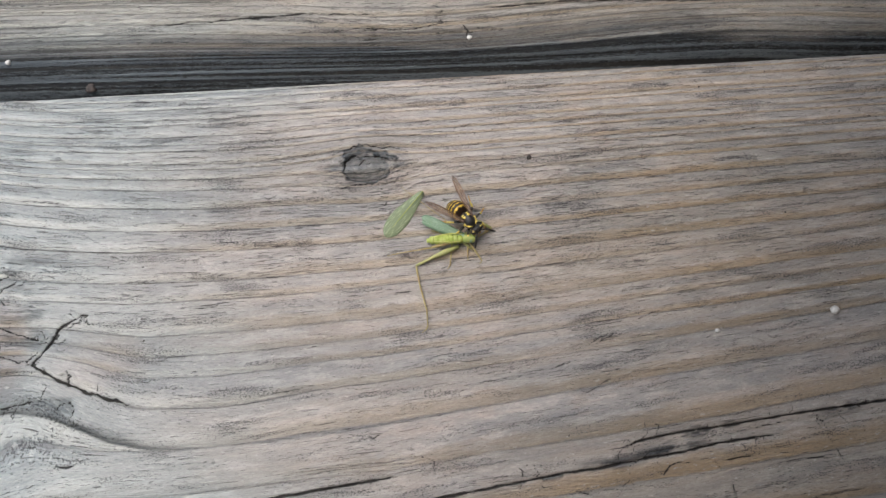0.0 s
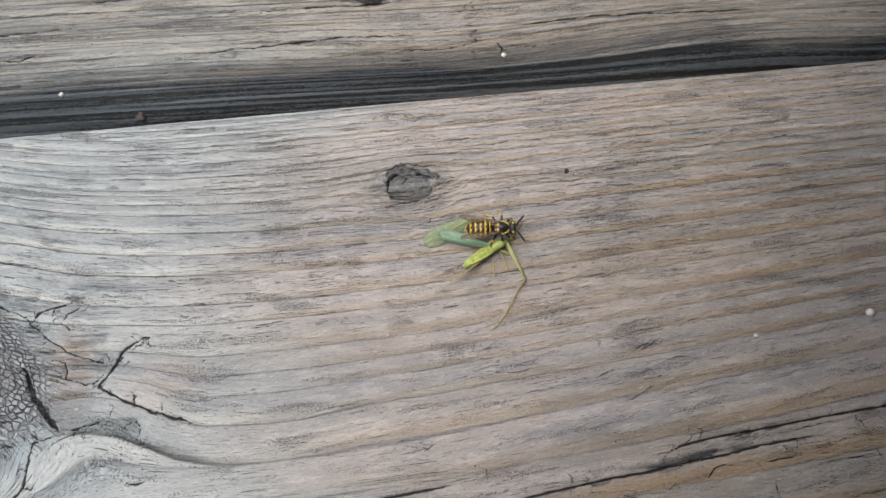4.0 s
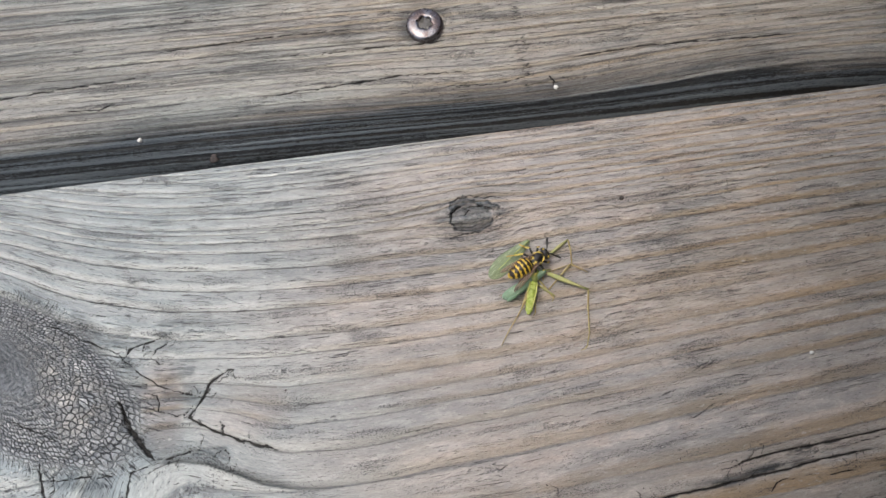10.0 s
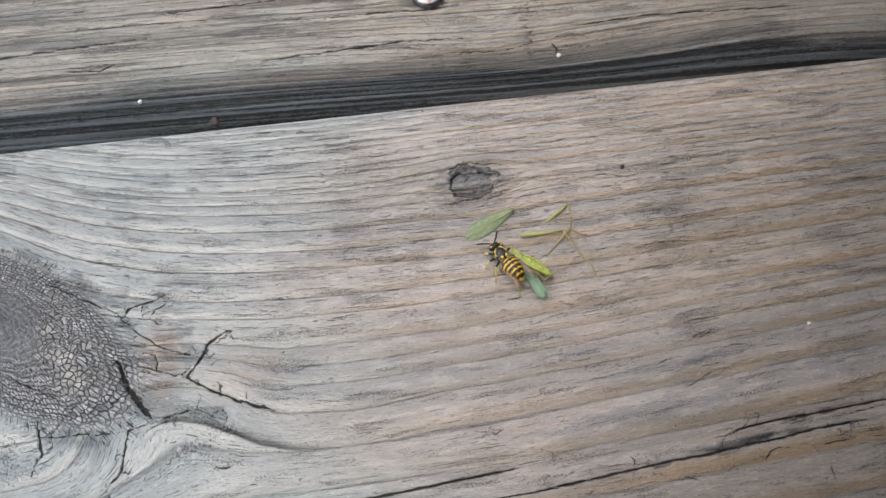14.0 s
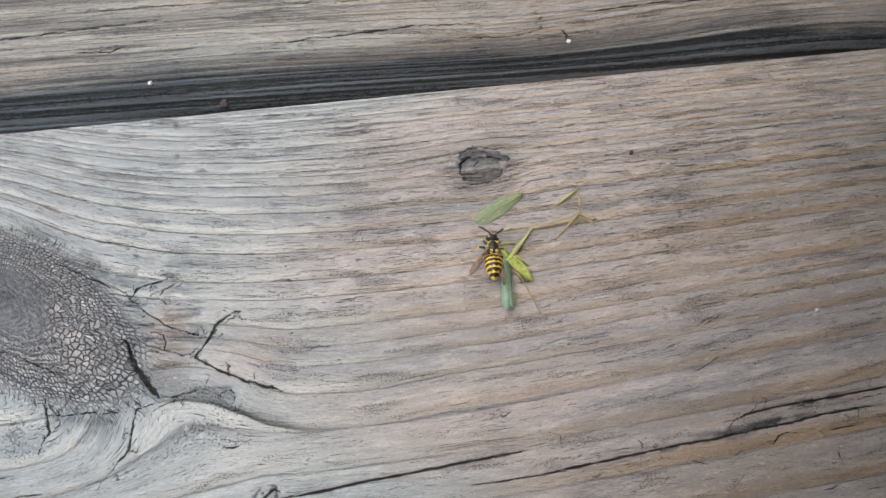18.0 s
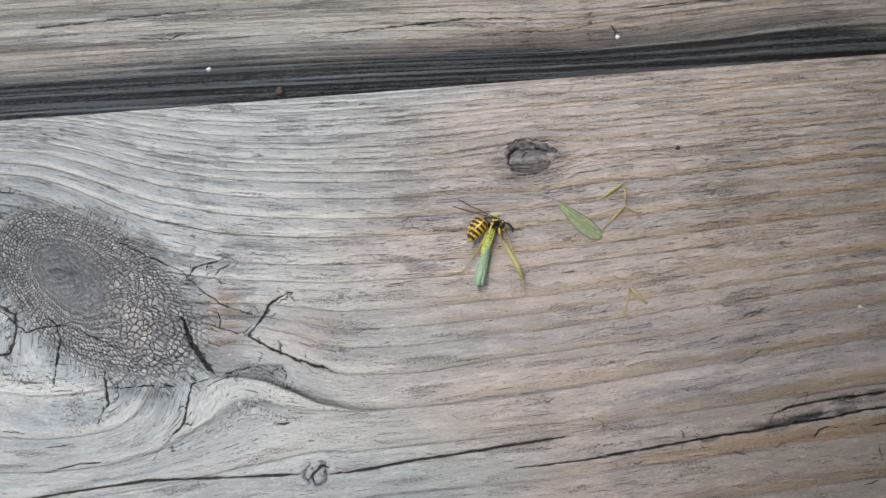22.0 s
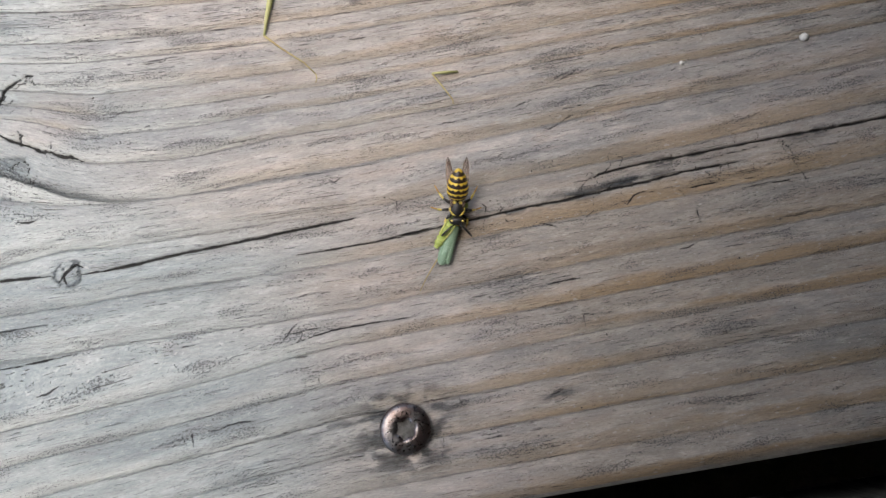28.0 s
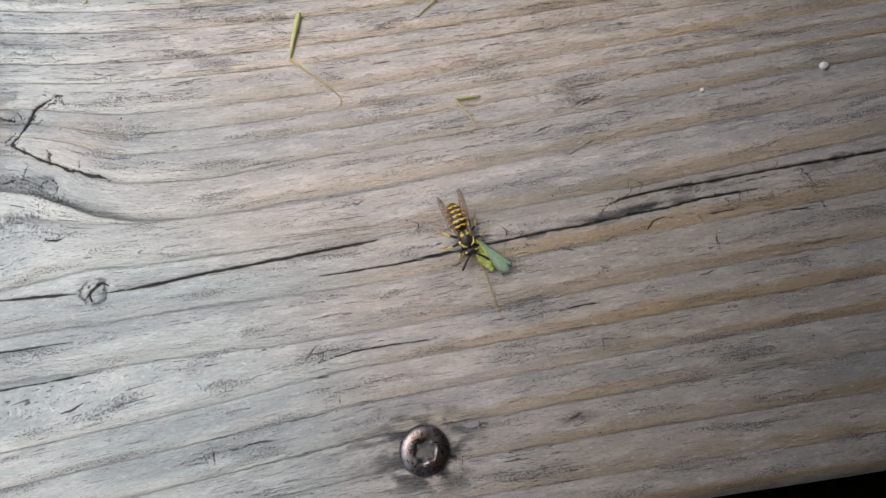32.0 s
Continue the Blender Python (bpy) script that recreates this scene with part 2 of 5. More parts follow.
    col = n.mix(dirt, col, n.mix(n.span(add(furrow, mul(sub(fibre, 0.5), 0.45)), 0.40, 0.62), (0.015, 0.018, 0.022), (0.140, 0.166, 0.190)))
    line = add(mark_at[0], add(mul(sub(hair, 0.5), 1.3), mul(sub(speck, 0.5), 1.2)))
    gap = n.span(line, 0.75, 1.15, 1.0, 0.0)
    col = n.mix(mul(gap, mark_at[1]), col, n.mix(n.span(hair, 0.4, 0.7), (0.012, 0.011, 0.011), (0.055, 0.05, 0.047)))
    high = add(mul(fibre, 0.38), mul(grainy, 0.34))
    high = add(high, mul(mul(late, n.span(fibre, 0.3, 0.6)), 0.22))
    high = add(high, mul(mul(n.span(furrow, 0.36, 0.66), dirt), 1.7))
    for cut, deep in ((gap, 1.0), (dashes, 1.0), (pits, 0.45), (step, 0.25), (mul(open_crack, knot), 1.9), (tick, 1.0)):
        high = sub(high, mul(cut, deep))
    return n.done(Base_Color=col, Roughness=n.span(fibre, 0.3, 0.7, 0.88, 0.72), Normal=n.bump(high, 0.00045),
                  Specular_IOR_Level=0.25)


def plain_material(name, base, second, scale, rough=0.5, metal=0.0, bump=0.00004, sub=0.0):
    """A small thing's surface: two tones mottled at the given scale (per mm), with fine relief."""
    n = Nodes(name)
    flat = n.times(n.coord(), (1000, 1000, 1000))
    a = n.noise(flat, scale, 4.0, 0.6)
    fine = n.noise(flat, scale * 6, 2.0)
    col = n.mix(n.span(a, 0.35, 0.65), base, second)
    return n.done(Base_Color=col, Roughness=n.span(fine, 0.3, 0.7, rough * 0.85, min(1.0, rough * 1.2)), Metallic=metal,
                  Normal=n.bump(fine, bump), Subsurface_Weight=sub, Subsurface_Radius=(0.0006, 0.0005, 0.0002))


def stripe_material():
    """Yellow and black bands of an abdomen that runs along -x; each band 1.03 mm, its black edge scalloped."""
    n = Nodes("striped_chitin")
    p = n.times(n.coord(), (1000, 1000, 1000))
    x, y, z = n.split(p)[0], n.split(p)[1], n.split(p)[2]
    along = n.math("DIVIDE", n.math("MULTIPLY", x, -1.0), 1.03)
    step = n.math("FRACT", along)
    mid = n.math("SUBTRACT", 0.34, n.math("MULTIPLY", n.math("ABSOLUTE", y), 0.75))
    mid = n.math("MAXIMUM", mid, 0.0)
    dots = n.math("MAXIMUM", n.math("SUBTRACT", 0.22, n.math("MULTIPLY", n.math("ABSOLUTE", n.math("SUBTRACT", n.math("ABSOLUTE", y), 0.95)), 0.8)), 0.0)
    edge = n.math("ADD", 0.57, n.math("ADD", mid, dots))
    edge = n.math("SUBTRACT", edge, n.math("MULTIPLY", n.span(z, -1.3, 0.3, 1.0, 0.0), 0.40))
    black = n.span(n.math("SUBTRACT", edge, step), -0.05, 0.06)
    fine = n.noise(p, 5.0, 3.0)
    yellow = n.mix(fine, (0.60, 0.39, 0.03), (0.70, 0.51, 0.08))
    col = n.mix(black, yellow, (0.022, 0.011, 0.007))
    return n.done(Base_Color=col, Roughness=0.38, Normal=n.bump(fine, 0.00003))


def wing_material(name, colour, vein, clear, rough=0.35):
    """A thin wing membrane with veins along it, part of it clear."""
    n = Nodes(name)
    p = n.times(n.coord(), (1000, 1000, 1000))
    v = n.noise(n.times(p, (0.25, 3.0, 1.0)), 1.0, 2.0)
    lines = n.span(n.math("ABSOLUTE", n.math("SUBTRACT", v, 0.5)), 0.0, 0.03, 1.0, 0.0)
    col = n.mix(lines, colour, vein)
    body = n.done(Base_Color=col, Roughness=rough)
    tree = n.tree
    see, mixed, thin, both = (tree.nodes.new("ShaderNodeBsdfTransparent"), tree.nodes.new("ShaderNodeMixShader"),
                              tree.nodes.new("ShaderNodeBsdfTranslucent"), tree.nodes.new("ShaderNodeMixShader"))
    n.put(thin.inputs[0], col)
    both.inputs[0].default_value = 0.35
    tree.links.new(n.shader.outputs[0], both.inputs[1])
    tree.links.new(thin.outputs[0], both.inputs[2])
    n.put(mixed.inputs[0], n.math("SUBTRACT", clear, n.math("MULTIPLY", lines, clear * 0.6)))
    tree.links.new(both.outputs[0], mixed.inputs[1])
    tree.links.new(see.outputs[0], mixed.inputs[2])
    tree.links.new(mixed.outputs[0], tree.nodes["Material Output"].inputs[0])
    return body


WOOD_MAIN = wood_material("weathered_board", 1.0)
WOOD_NEXT = wood_material("weathered_board_grey", 0.80, (0.985, 0.985, 0.945), 0.55)
STEEL = plain_material("tarnished_steel", (0.24, 0.235, 0.25), (0.13, 0.10, 0.097), 0.32, 0.30, 0.95, 0.000012)
SOCKET = plain_material("dirty_socket", (0.17, 0.165, 0.16), (0.09, 0.085, 0.08), 0.8, 0.8, 0.2, 0.0001)
BLACK = plain_material("black_chitin", (0.012, 0.011, 0.011), (0.03, 0.026, 0.024), 1.2, 0.4)
YELLOW = plain_material("yellow_chitin", (0.62, 0.47, 0.07), (0.70, 0.56, 0.15), 1.5, 0.4)
AMBER = plain_material("amber_leg", (0.62, 0.36, 0.04), (0.42, 0.20, 0.03), 0.7, 0.45)
BROWN = plain_material("brown_vein", (0.10, 0.055, 0.03), (0.16, 0.09, 0.05), 1.0, 0.4)
STRIPES = stripe_material()
SMOKY = wing_material("smoky_wing", (0.40, 0.28, 0.21), (0.11, 0.06, 0.045), 0.56, 0.25)
GREEN = plain_material("green_skin", (0.30, 0.38, 0.10), (0.42, 0.47, 0.15), 0.9, 0.5, 0.0, 0.00006, 0.15)
LIME = plain_material("lime_skin", (0.33, 0.42, 0.07), (0.47, 0.54, 0.16), 1.1, 0.5, 0.0, 0.00006, 0.15)
PALE_LIME = plain_material("pale_lime_skin", (0.52, 0.54, 0.13), (0.60, 0.60, 0.24), 1.1, 0.5, 0.0, 0.00006, 0.15)
OLIVE = plain_material("olive_leg", (0.36, 0.39, 0.15), (0.44, 0.42, 0.19), 0.7, 0.55)
STRAW = plain_material("straw_leg", (0.44, 0.38, 0.17), (0.34, 0.25, 0.11), 0.6, 0.55)
LEAFY = wing_material("green_wing_cover", (0.40, 0.49, 0.30), (0.47, 0.56, 0.37), 0.50, 0.5)
MINTY = wing_material("pale_green_wing", (0.37, 0.53, 0.38), (0.48, 0.63, 0.50), 0.26, 0.45)
# matt dark brown: the ground, the joists and the added light blockers
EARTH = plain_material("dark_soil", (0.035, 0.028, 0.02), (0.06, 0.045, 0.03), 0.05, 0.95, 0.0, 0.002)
GRIT = plain_material("pale_grit", (0.7, 0.69, 0.66), (0.5, 0.48, 0.45), 1.0, 0.7)
DEBRIS = plain_material("dark_debris", (0.03, 0.025, 0.025), (0.07, 0.055, 0.05), 1.0, 0.7)


# ---------------------------------------------------------------- noise on arrays
TABLE = np.random.RandomState(11).rand(256, 256)


def vnoise(x, y, seed=0):
    """Smooth value noise, 0 to 1, one cell a unit."""
    x, y = x + seed * 17.31, y + seed * 29.77
    i, j = np.floor(x).astype(int), np.floor(y).astype(int)
    a, b = x - i, y - j
    a, b = a * a * (3 - 2 * a), b * b * (3 - 2 * b)
    p, q, r, s = TABLE[i % 256, j % 256], TABLE[(i + 1) % 256, j % 256], TABLE[i % 256, (j + 1) % 256], TABLE[(i + 1) % 256, (j + 1) % 256]
    return (p * (1 - a) + q * a) * (1 - b) + (r * (1 - a) + s * a) * b


def fbm(x, y, seed=0, octaves=4):
    total, size = 0.0, 0.5
    for k in range(octaves):
        total = total + size * vnoise(x * 2**k, y * 2**k, seed + k)
        size *= 0.5
    return total / (1 - 0.5**octaves)


def smooth(a, b, x):
    t = np.clip((x - a) / (b - a), 0, 1)
    return t * t * (3 - 2 * t)


# ---------------------------------------------------------------- the boards' features
KNOT = (-98.5, -24.5)
KNOT_TURN, KNOT_LONG, KNOT_WIDE = radians(-39), 31.0, 15.5

# cracks: width, depth, points; all in millimetres
CRACKS = []


def crack(width, depth, *points):
    CRACKS.append((width, depth, list(points)))


crack(0.65, 2.2, (-55.1, -27.4), (-58, -28.4), (-60.8, -30.2), (-65.6, -36.5), (-63, -38.4), (-59.6, -40.4), (-54.6, -42.9), (-47.2, -45.5))
crack(1.1, 3.0, (-80.5, -31), (-77.8, -37.2), (-75.6, -40.4), (-72.6, -44.6))
crack(0.5, 1.8, (-72.6, -44.9), (-77.6, -46.2), (-78.3, -50.1), (-79.2, -53.6), (-81.6, -56.1), (-84, -59))
crack(0.3, 1.0, (-72.6, -44.9), (-69.5, -44.3), (-63.3, -43))
crack(0.6, 1.5, (-79, -22.6), (-77.4, -20.3), (-75, -19.6), (-71.1, -18.8))
crack(0.35, 1.0, (-72.9, -23.3), (-71.6, -21), (-68.5, -19.6))
crack(0.4, 1.4, (-98, -11), (-89.3, -15.7), (-80.1, -21.2), (-74.8, -26.5), (-70.9, -29.3), (-64.6, -32), (-60.8, -32.7))
crack(0.35, 1.2, (-74.7, -30.4), (-71.6, -30.6), (-71.9, -34.4), (-65.8, -36.2))
crack(0.7, 1.6, (-140, -38.2), (-129.8, -37.6), (-122.3, -37.2), (-117.4, -35.8), (-115.9, -31.8), (-116.6, -28), (-122.3, -23.7), (-132.3, -15.2))
crack(0.55, 1.5, (-107.7, -44.8), (-106.8, -39.9), (-106.2, -34.3), (-107.8, -30.4), (-112, -27))
crack(0.55, 1.5, (-97.1, -50.8), (-95.6, -48.5), (-96.1, -45.4), (-96.8, -40.5))
crack(0.45, 1.2, (-142, 0), (-134, 0.5), (-126.1, 1.3), (-116.7, 1))
crack(0.3, 0.9, (-58.3, -43.3), (-57.7, -45.8), (-58.6, -48.2))
crack(0.6, 2.2, (-142, -68.2), (-114.6, -66.9), (-102.8, -66), (-87.3, -65), (-69.3, -65.8), (-54.4, -66.4))
crack(0.6, 2.2, (-49.8, -66.9), (-43, -66.7), (-31, -65.6), (-14.1, -64.5), (1.7, -63.4))
crack(0.3, 1.2, (-13, -69), (4.7, -68.5), (14, -68))
crack(0.6, 2.0, (6, -68.2), (22.6, -66.9), (32.4, -66), (41.6, -65.6), (51, -64.6), (57.2, -64.3), (64.9, -63.3), (75.8, -62.8))
crack(0.55, 2.0, (45.8, -62.4), (48.4, -61.5), (52.9, -61), (59.2, -60.5), (65.5, -60.3), (77.1, -59.5), (88.8, -58.9), (104.5, -58.2), (135, -56))
crack(0.25, 0.8, (67.8, -61.6), (75, -60.9), (82.1, -60.1))
crack(0.25, 0.8, (64.2, -66.8), (69, -66.4), (73.2, -66))
crack(0.25, 0.8, (77.8, -68.1), (83, -67.9), (87.5, -67.5))
crack(0.25, 0.6, (49.4, -66.2), (51.2, -66.7), (52.8, -68.2), (54.3, -66.5), (56.2, -66.1), (59.3, -66.5))
crack(0.22, 0.6, (34.6, -69), (36.6, -69.8), (38.9, -70.7))
crack(0.35, 1.2, (-82, -75.8), (-67.9, -75.3), (-62.1, -75.2), (-56.2, -75.1))
crack(0.35, 1.2, (-84, -82.3), (-68.1, -82), (-60.4, -81.7), (-51.5, -81))
crack(0.3, 0.8, (-14.7, -85.3), (-6.2, -83.6), (2.1, -83.4), (11, -83.5))
crack(0.45, 1.2, (-131, -11), (-126.5, -9.2), (-123.5, -7))
crack(0.4, 1.0, (-129, -2.4), (-126, -8.5), (-122, -14.5), (-121, -19))
crack(0.4, 1.2, (-123.5, -23.5), (-114, -31.5), (-107, -30.5), (-98, -34.5), (-92, -38))
crack(0.35, 1.0, (-96, -45), (-88, -45.6), (-77.6, -46.2))
crack(0.3, 0.8, (-110, -62), (-101, -60.5), (-93, -60.8))
crack(0.30, 0.9, (-8.2, -4.9), (-3, -4.5), (3.5, -4.2), (7.6, -3.6))
crack(0.75, 1.0, (-53.8, -68.0), (-52.2, -66.3), (-50.4, -64.9), (-49.2, -65.6))
crack(0.55, 1.0, (-52.6, -66.6), (-52.4, -68.6))
# the small knot's torn brow and rim
crack(0.36, 1.0, (-7.2, 2.6), (-5.2, 3.2), (-2.4, 4.4), (1.5, 4.6), (4.6, 3.9), (7.0, 3.2), (10.2, 3.7))
crack(0.46, 1.2, (-4.3, -3.0), (-4.9, -1.0), (-4.2, 1.0), (-2.4, 2.2), (0.4, 2.5), (3.2, 2.2), (5.2, 0.9))
crack(0.26, 0.8, (-9.0, 1.5), (-6.4, 2.2), (-5.0, 1.2))
crack(0.26, 0.8, (5.0, -1.6), (6.6, -1.2), (8.8, -1.3))
crack(0.22, 0.6, (-1.0, -1.6), (-1.6, 0.0), (-0.2, 1.2), (1.2, 0.4), (1.0, -1.0))
# short scratches and beetle marks: points in millimetres
MARKS = []


def mark(*points):
    MARKS.append(list(points))


mark((40.4, -90.2), (40.7, -87.6), (43, -87.8), (43.4, -89.2))
mark((13, -100.4), (17.2, -99.8))
mark((15.2, -98.6), (15.6, -101))
mark((9.6, -105.2), (11.4, -106), (11, -107.4), (12.2, -108.4))
mark((-15.2, -84.6), (-12.8, -82.2), (-11.6, -80.6))
mark((-13.8, -83), (-11.6, -83.2), (-12.6, -85))
mark((-12.4, -90.8), (-11.8, -93.6))
mark((-12, -92.2), (-9.8, -91.8), (-9.4, -93.4))
mark((-34.4, -97.8), (-34, -100.8))
mark((-33, -97.6), (-32.6, -100.6))
mark((7.4, -60.2), (9, -61.4), (8.8, -64))
mark((8.8, -62), (10.8, -62.2))
mark((43, -68.4), (44.4, -69.6), (46.2, -68.4), (47, -70))
mark((65.2, -85.2), (67, -84.6), (68.4, -86.2))
mark((66, -68.6), (66.2, -74.1))
mark((84.8, -59.4), (87.6, -65), (90, -70.5))
mark((85.8, -59.8), (88.4, -64.6))
mark((89.9, -59.7), (93.1, -63))
mark((63, -66.4), (64.6, -68.4))
mark((41.5, -42.2), (47.8, -39.6))
mark((43, -42), (49.4, -39.4))
mark((33.4, -46.2), (39.4, -44.6))
mark((38, -52.2), (46, -49))
mark((-3.4, -55.6), (-1.8, -56.2), (-0.4, -55))
mark((52, -38), (58.6, -35.8))
mark((-22, -5.2), (-20.4, -6.2), (-18.6, -5.4))
mark((2.4, -9), (3.6, -9.2), (4.2, -8.2))
mark((30.2, -101.6), (34.8, -100.8))
mark((32, -102.6), (35.2, -101.9))


def line_field(x, y, points, width, taper=6.0, wobble=0.35, seed=3):
    """For a crooked line: how deep each place lies in it (1 on the line, 0 outside) and a wider soiled margin."""
    wx = x + wobble * 2 * (fbm(x * 0.55, y * 0.55, seed, 4) - 0.5)
    wy = y + wobble * 2 * (fbm(x * 0.55 + 40, y * 0.55, seed, 4) - 0.5)
    pts = np.array(points, float)
    seg = np.hypot(*np.diff(pts, axis=0).T)
    total, gone = seg.sum(), 0.0
    deep, soil, ratio = np.zeros_like(x), np.zeros_like(x), np.full_like(x, 9.0)
    for (p, q, length) in zip(pts[:-1], pts[1:], seg):
        t = np.clip(((wx - p[0]) * (q[0] - p[0]) + (wy - p[1]) * (q[1] - p[1])) / length**2, 0, 1)
        d = np.hypot(wx - p[0] - t * (q[0] - p[0]), wy - p[1] - t * (q[1] - p[1]))
        s = gone + t * length
        w = width * np.clip(np.minimum(s, total - s) / min(taper, total * 0.4) + 0.25, 0, 1) * (0.55 + 0.9 * vnoise(s * 0.6, s * 0, seed))
        ratio = np.minimum(ratio, d / w)
        deep = np.maximum(deep, 1 - smooth(0.3, 1.5, d / w))
        soil = np.maximum(soil, np.exp(-(d / (w * 1.25)) ** 2))
        gone += length
    return deep, soil, ratio


def stamp(x, y, height, dirt, line, points, width, depth, soil_amount=0.85, seed=3, wobble=0.35):
    """Cut one line into the height and dirt arrays, touching only the places near it."""
    pts = np.array(points, float)
    lo, hi = pts.min(0) - 4, pts.max(0) + 4
    near = (x > lo[0]) & (x < hi[0]) & (y > lo[1]) & (y < hi[1])
    deep, soil, near_line = line_field(x[near], y[near], points, width, seed=seed, wobble=wobble)
    height[near] -= depth * deep
    dirt[near] = np.maximum(dirt[near], 0.42 * soil_amount * soil)
    closer = near_line < line[near, 0]
    both = line[near]
    both[closer, 0], both[closer, 1] = near_line[closer], soil_amount
    line[near] = both


def ellipse(x, y, cx, cy, turn, a, b):
    """Radius, 1 on the rim, and angle round an ellipse."""
    dx, dy = x - cx, y - cy
    p, q = dx * math.cos(turn) + dy * math.sin(turn), -dx * math.sin(turn) + dy * math.cos(turn)
    return np.hypot(p / a, q / b), np.arctan2(q / b, p / a)


# edges of the yearly rings across the wide board, in millimetres: broad towards its lower edge, narrow at the top
RINGS = [-176, -170, -163, -156, -149, -142, -135.0, -127.0, -119.0, -112.8, -106.0, -99.4, -93.0, -86.8, -80.5, -72.0, -62.5, -53.7, -46.0, -40.6, -37.0, -33.2, -26.8, -23.0, -17.0, -12.6, -8.0, -3.6]
RINGS += [-1.2 + 2.05 * k + 0.5 * math.sin(2.4 * k) for k in range(42)]


def main_board_fields(x, y):
    """Height, grain, stain and ring of the wide board that carries the insects."""
    lift = 26 * np.exp(-(((x + 128) / 38) ** 2) - ((y + 6) / 34) ** 2) * smooth(-46, -18, y)
    lift += 9.0 * smooth(-43, -70, x) * (1 - smooth(-76, -96, x)) * np.exp(-(((y + 42) / 12.5) ** 2))
    lift += 1.8 * smooth(-20, -66, x) * (1 - smooth(-76, -96, x)) * np.exp(-(((y + 8) / 16) ** 2))
    lift -= 9 * np.exp(-(((x + 105) / 34) ** 2) - ((y + 56) / 14) ** 2)
    lift -= 1.8 * np.exp(-(((x + 29) / 15) ** 2) - ((y + 49) / 10) ** 2)
    lift -= 0.10 * np.maximum(-x - 5, 0) * smooth(-79, -90, y)
    lift += 1.9 * np.sign(y) * np.minimum(np.abs(y) / 3, 1) * np.exp(-((x / 10) ** 2) - (y / 8) ** 2)
    lift += 1.2 * np.clip((y + 66.5) / 2, -1, 1) * np.exp(-(((x + 52) / 6) ** 2) - ((y + 66.5) / 5) ** 2)
    lift += np.maximum(x, 0) * np.interp(y, [-120, -112, -93, -80, -50, -31, -15, -8, 20], [0, 0.01, 0.033, 0.045, 0.075, 0.06, 0.033, 0.015, 0.008])
    v = y - lift + 0.9 * (fbm(x * 0.02, y * 0.03, 5) - 0.5)
    u = x
    year = np.interp(v, RINGS, np.arange(len(RINGS))) + 0.10 * (fbm(x * 0.02, v * 0.4, 6) - 0.5)
    height = 0.35 * (fbm(u * 0.008, v * 0.28, 1) - 0.5) + 0.12 * (fbm(u * 0.03, v * 0.9, 2) - 0.5) + 0.07 * (fbm(u * 0.10, v * 2.0, 4, 2) - 0.5) + 0.07 * (fbm(x * 0.25, v * 0.7, 10, 3) - 0.5)
    saw = year - np.floor(year)
    height += 0.20 * smooth(0.0, 0.07, saw) * (1 - saw) * smooth(0.36, 0.6, fbm(u * 0.012, v * 0.35, 11)) * (0.35 + 0.65 * smooth(30, -70, x))
    dirt = np.zeros_like(x)
    line = np.stack([0 * x + 9, 0 * x], -1)
    # large knot
    wob = 1 + 0.16 * (fbm(x * 0.08, y * 0.08, 7) - 0.5)
    r, a = ellipse(x, y, *KNOT, KNOT_TURN, KNOT_LONG, KNOT_WIDE)
    for _ in range(6):
        inward = np.clip(1 - r, 0, 1)
        r, a = ellipse(x, y, KNOT[0] - 9.0 * inward, KNOT[1] + 6.0 * inward, KNOT_TURN, KNOT_LONG, KNOT_WIDE)
    r = r * wob
    knot = (1 - smooth(0.80, 1.0, r)) * smooth(0.15, 0.62, fbm(x * 0.11, y * 0.11, 8) * 0.6 + 0.62 - 0.35 * smooth(0.75, 1.0, r))
    height -= 0.5 * (1 - smooth(0.7, 1.05, r)) - 0.45 * smooth(0.55, 1.0, r) * (1 - smooth(1.0, 1.4, r))
    height += 0.35 * knot * (fbm(x * 0.45, y * 0.45, 9) - 0.5)
    turn = np.linspace(-math.pi, math.pi, 400)
    arc = np.concatenate([[0], np.cumsum(np.hypot(KNOT_LONG * np.sin(turn[1:]), KNOT_WIDE * np.cos(turn[1:])) * (turn[1] - turn[0]))])
    wear = np.clip(0.25 + 0.85 * smooth(-48, -8, y) + 0.8 * (fbm(x * 0.025, y * 0.06, 17) - 0.5), 0, 1.1)
    ring = np.stack([r * 20, np.interp(a, turn, arc) * 0.8, wear], -1)
    dirt = np.maximum(dirt, 0.30 * np.exp(-(((r - 1.02) / 0.06) ** 2)) * smooth(0.45, 0.6, fbm(x * 0.15, y * 0.15, 13)))
    # grey bark pocket below the elbow crack
    pocket = smooth(-70, -65, x) * (1 - smooth(-59, -56, x)) * smooth(-47.5 - 0.2 * (x + 60), -45.5 - 0.2 * (x + 60), y) * (1 - smooth(-43.6, -42.8, y))
    dirt = np.maximum(dirt, 0.30 * pocket)
    height -= 0.4 * pocket
    lens, _ = ellipse(x, y, -67.8, -27.5, radians(-72), 9.0, 5.2)
    strata = smooth(0.40, 0.50, fbm(x * 0.06, (y + 0.15 * x) * 0.8, 14, 3))
    dirt = np.maximum(dirt, (0.06 + 0.24 * strata) * smooth(0.30, 0.55, fbm(x * 0.5, y * 0.9, 18)) * (1 - smooth(0.55, 1.1, lens * (1 + 0.8 * (fbm(x * 0.3, y * 0.3, 12) - 0.5)))))
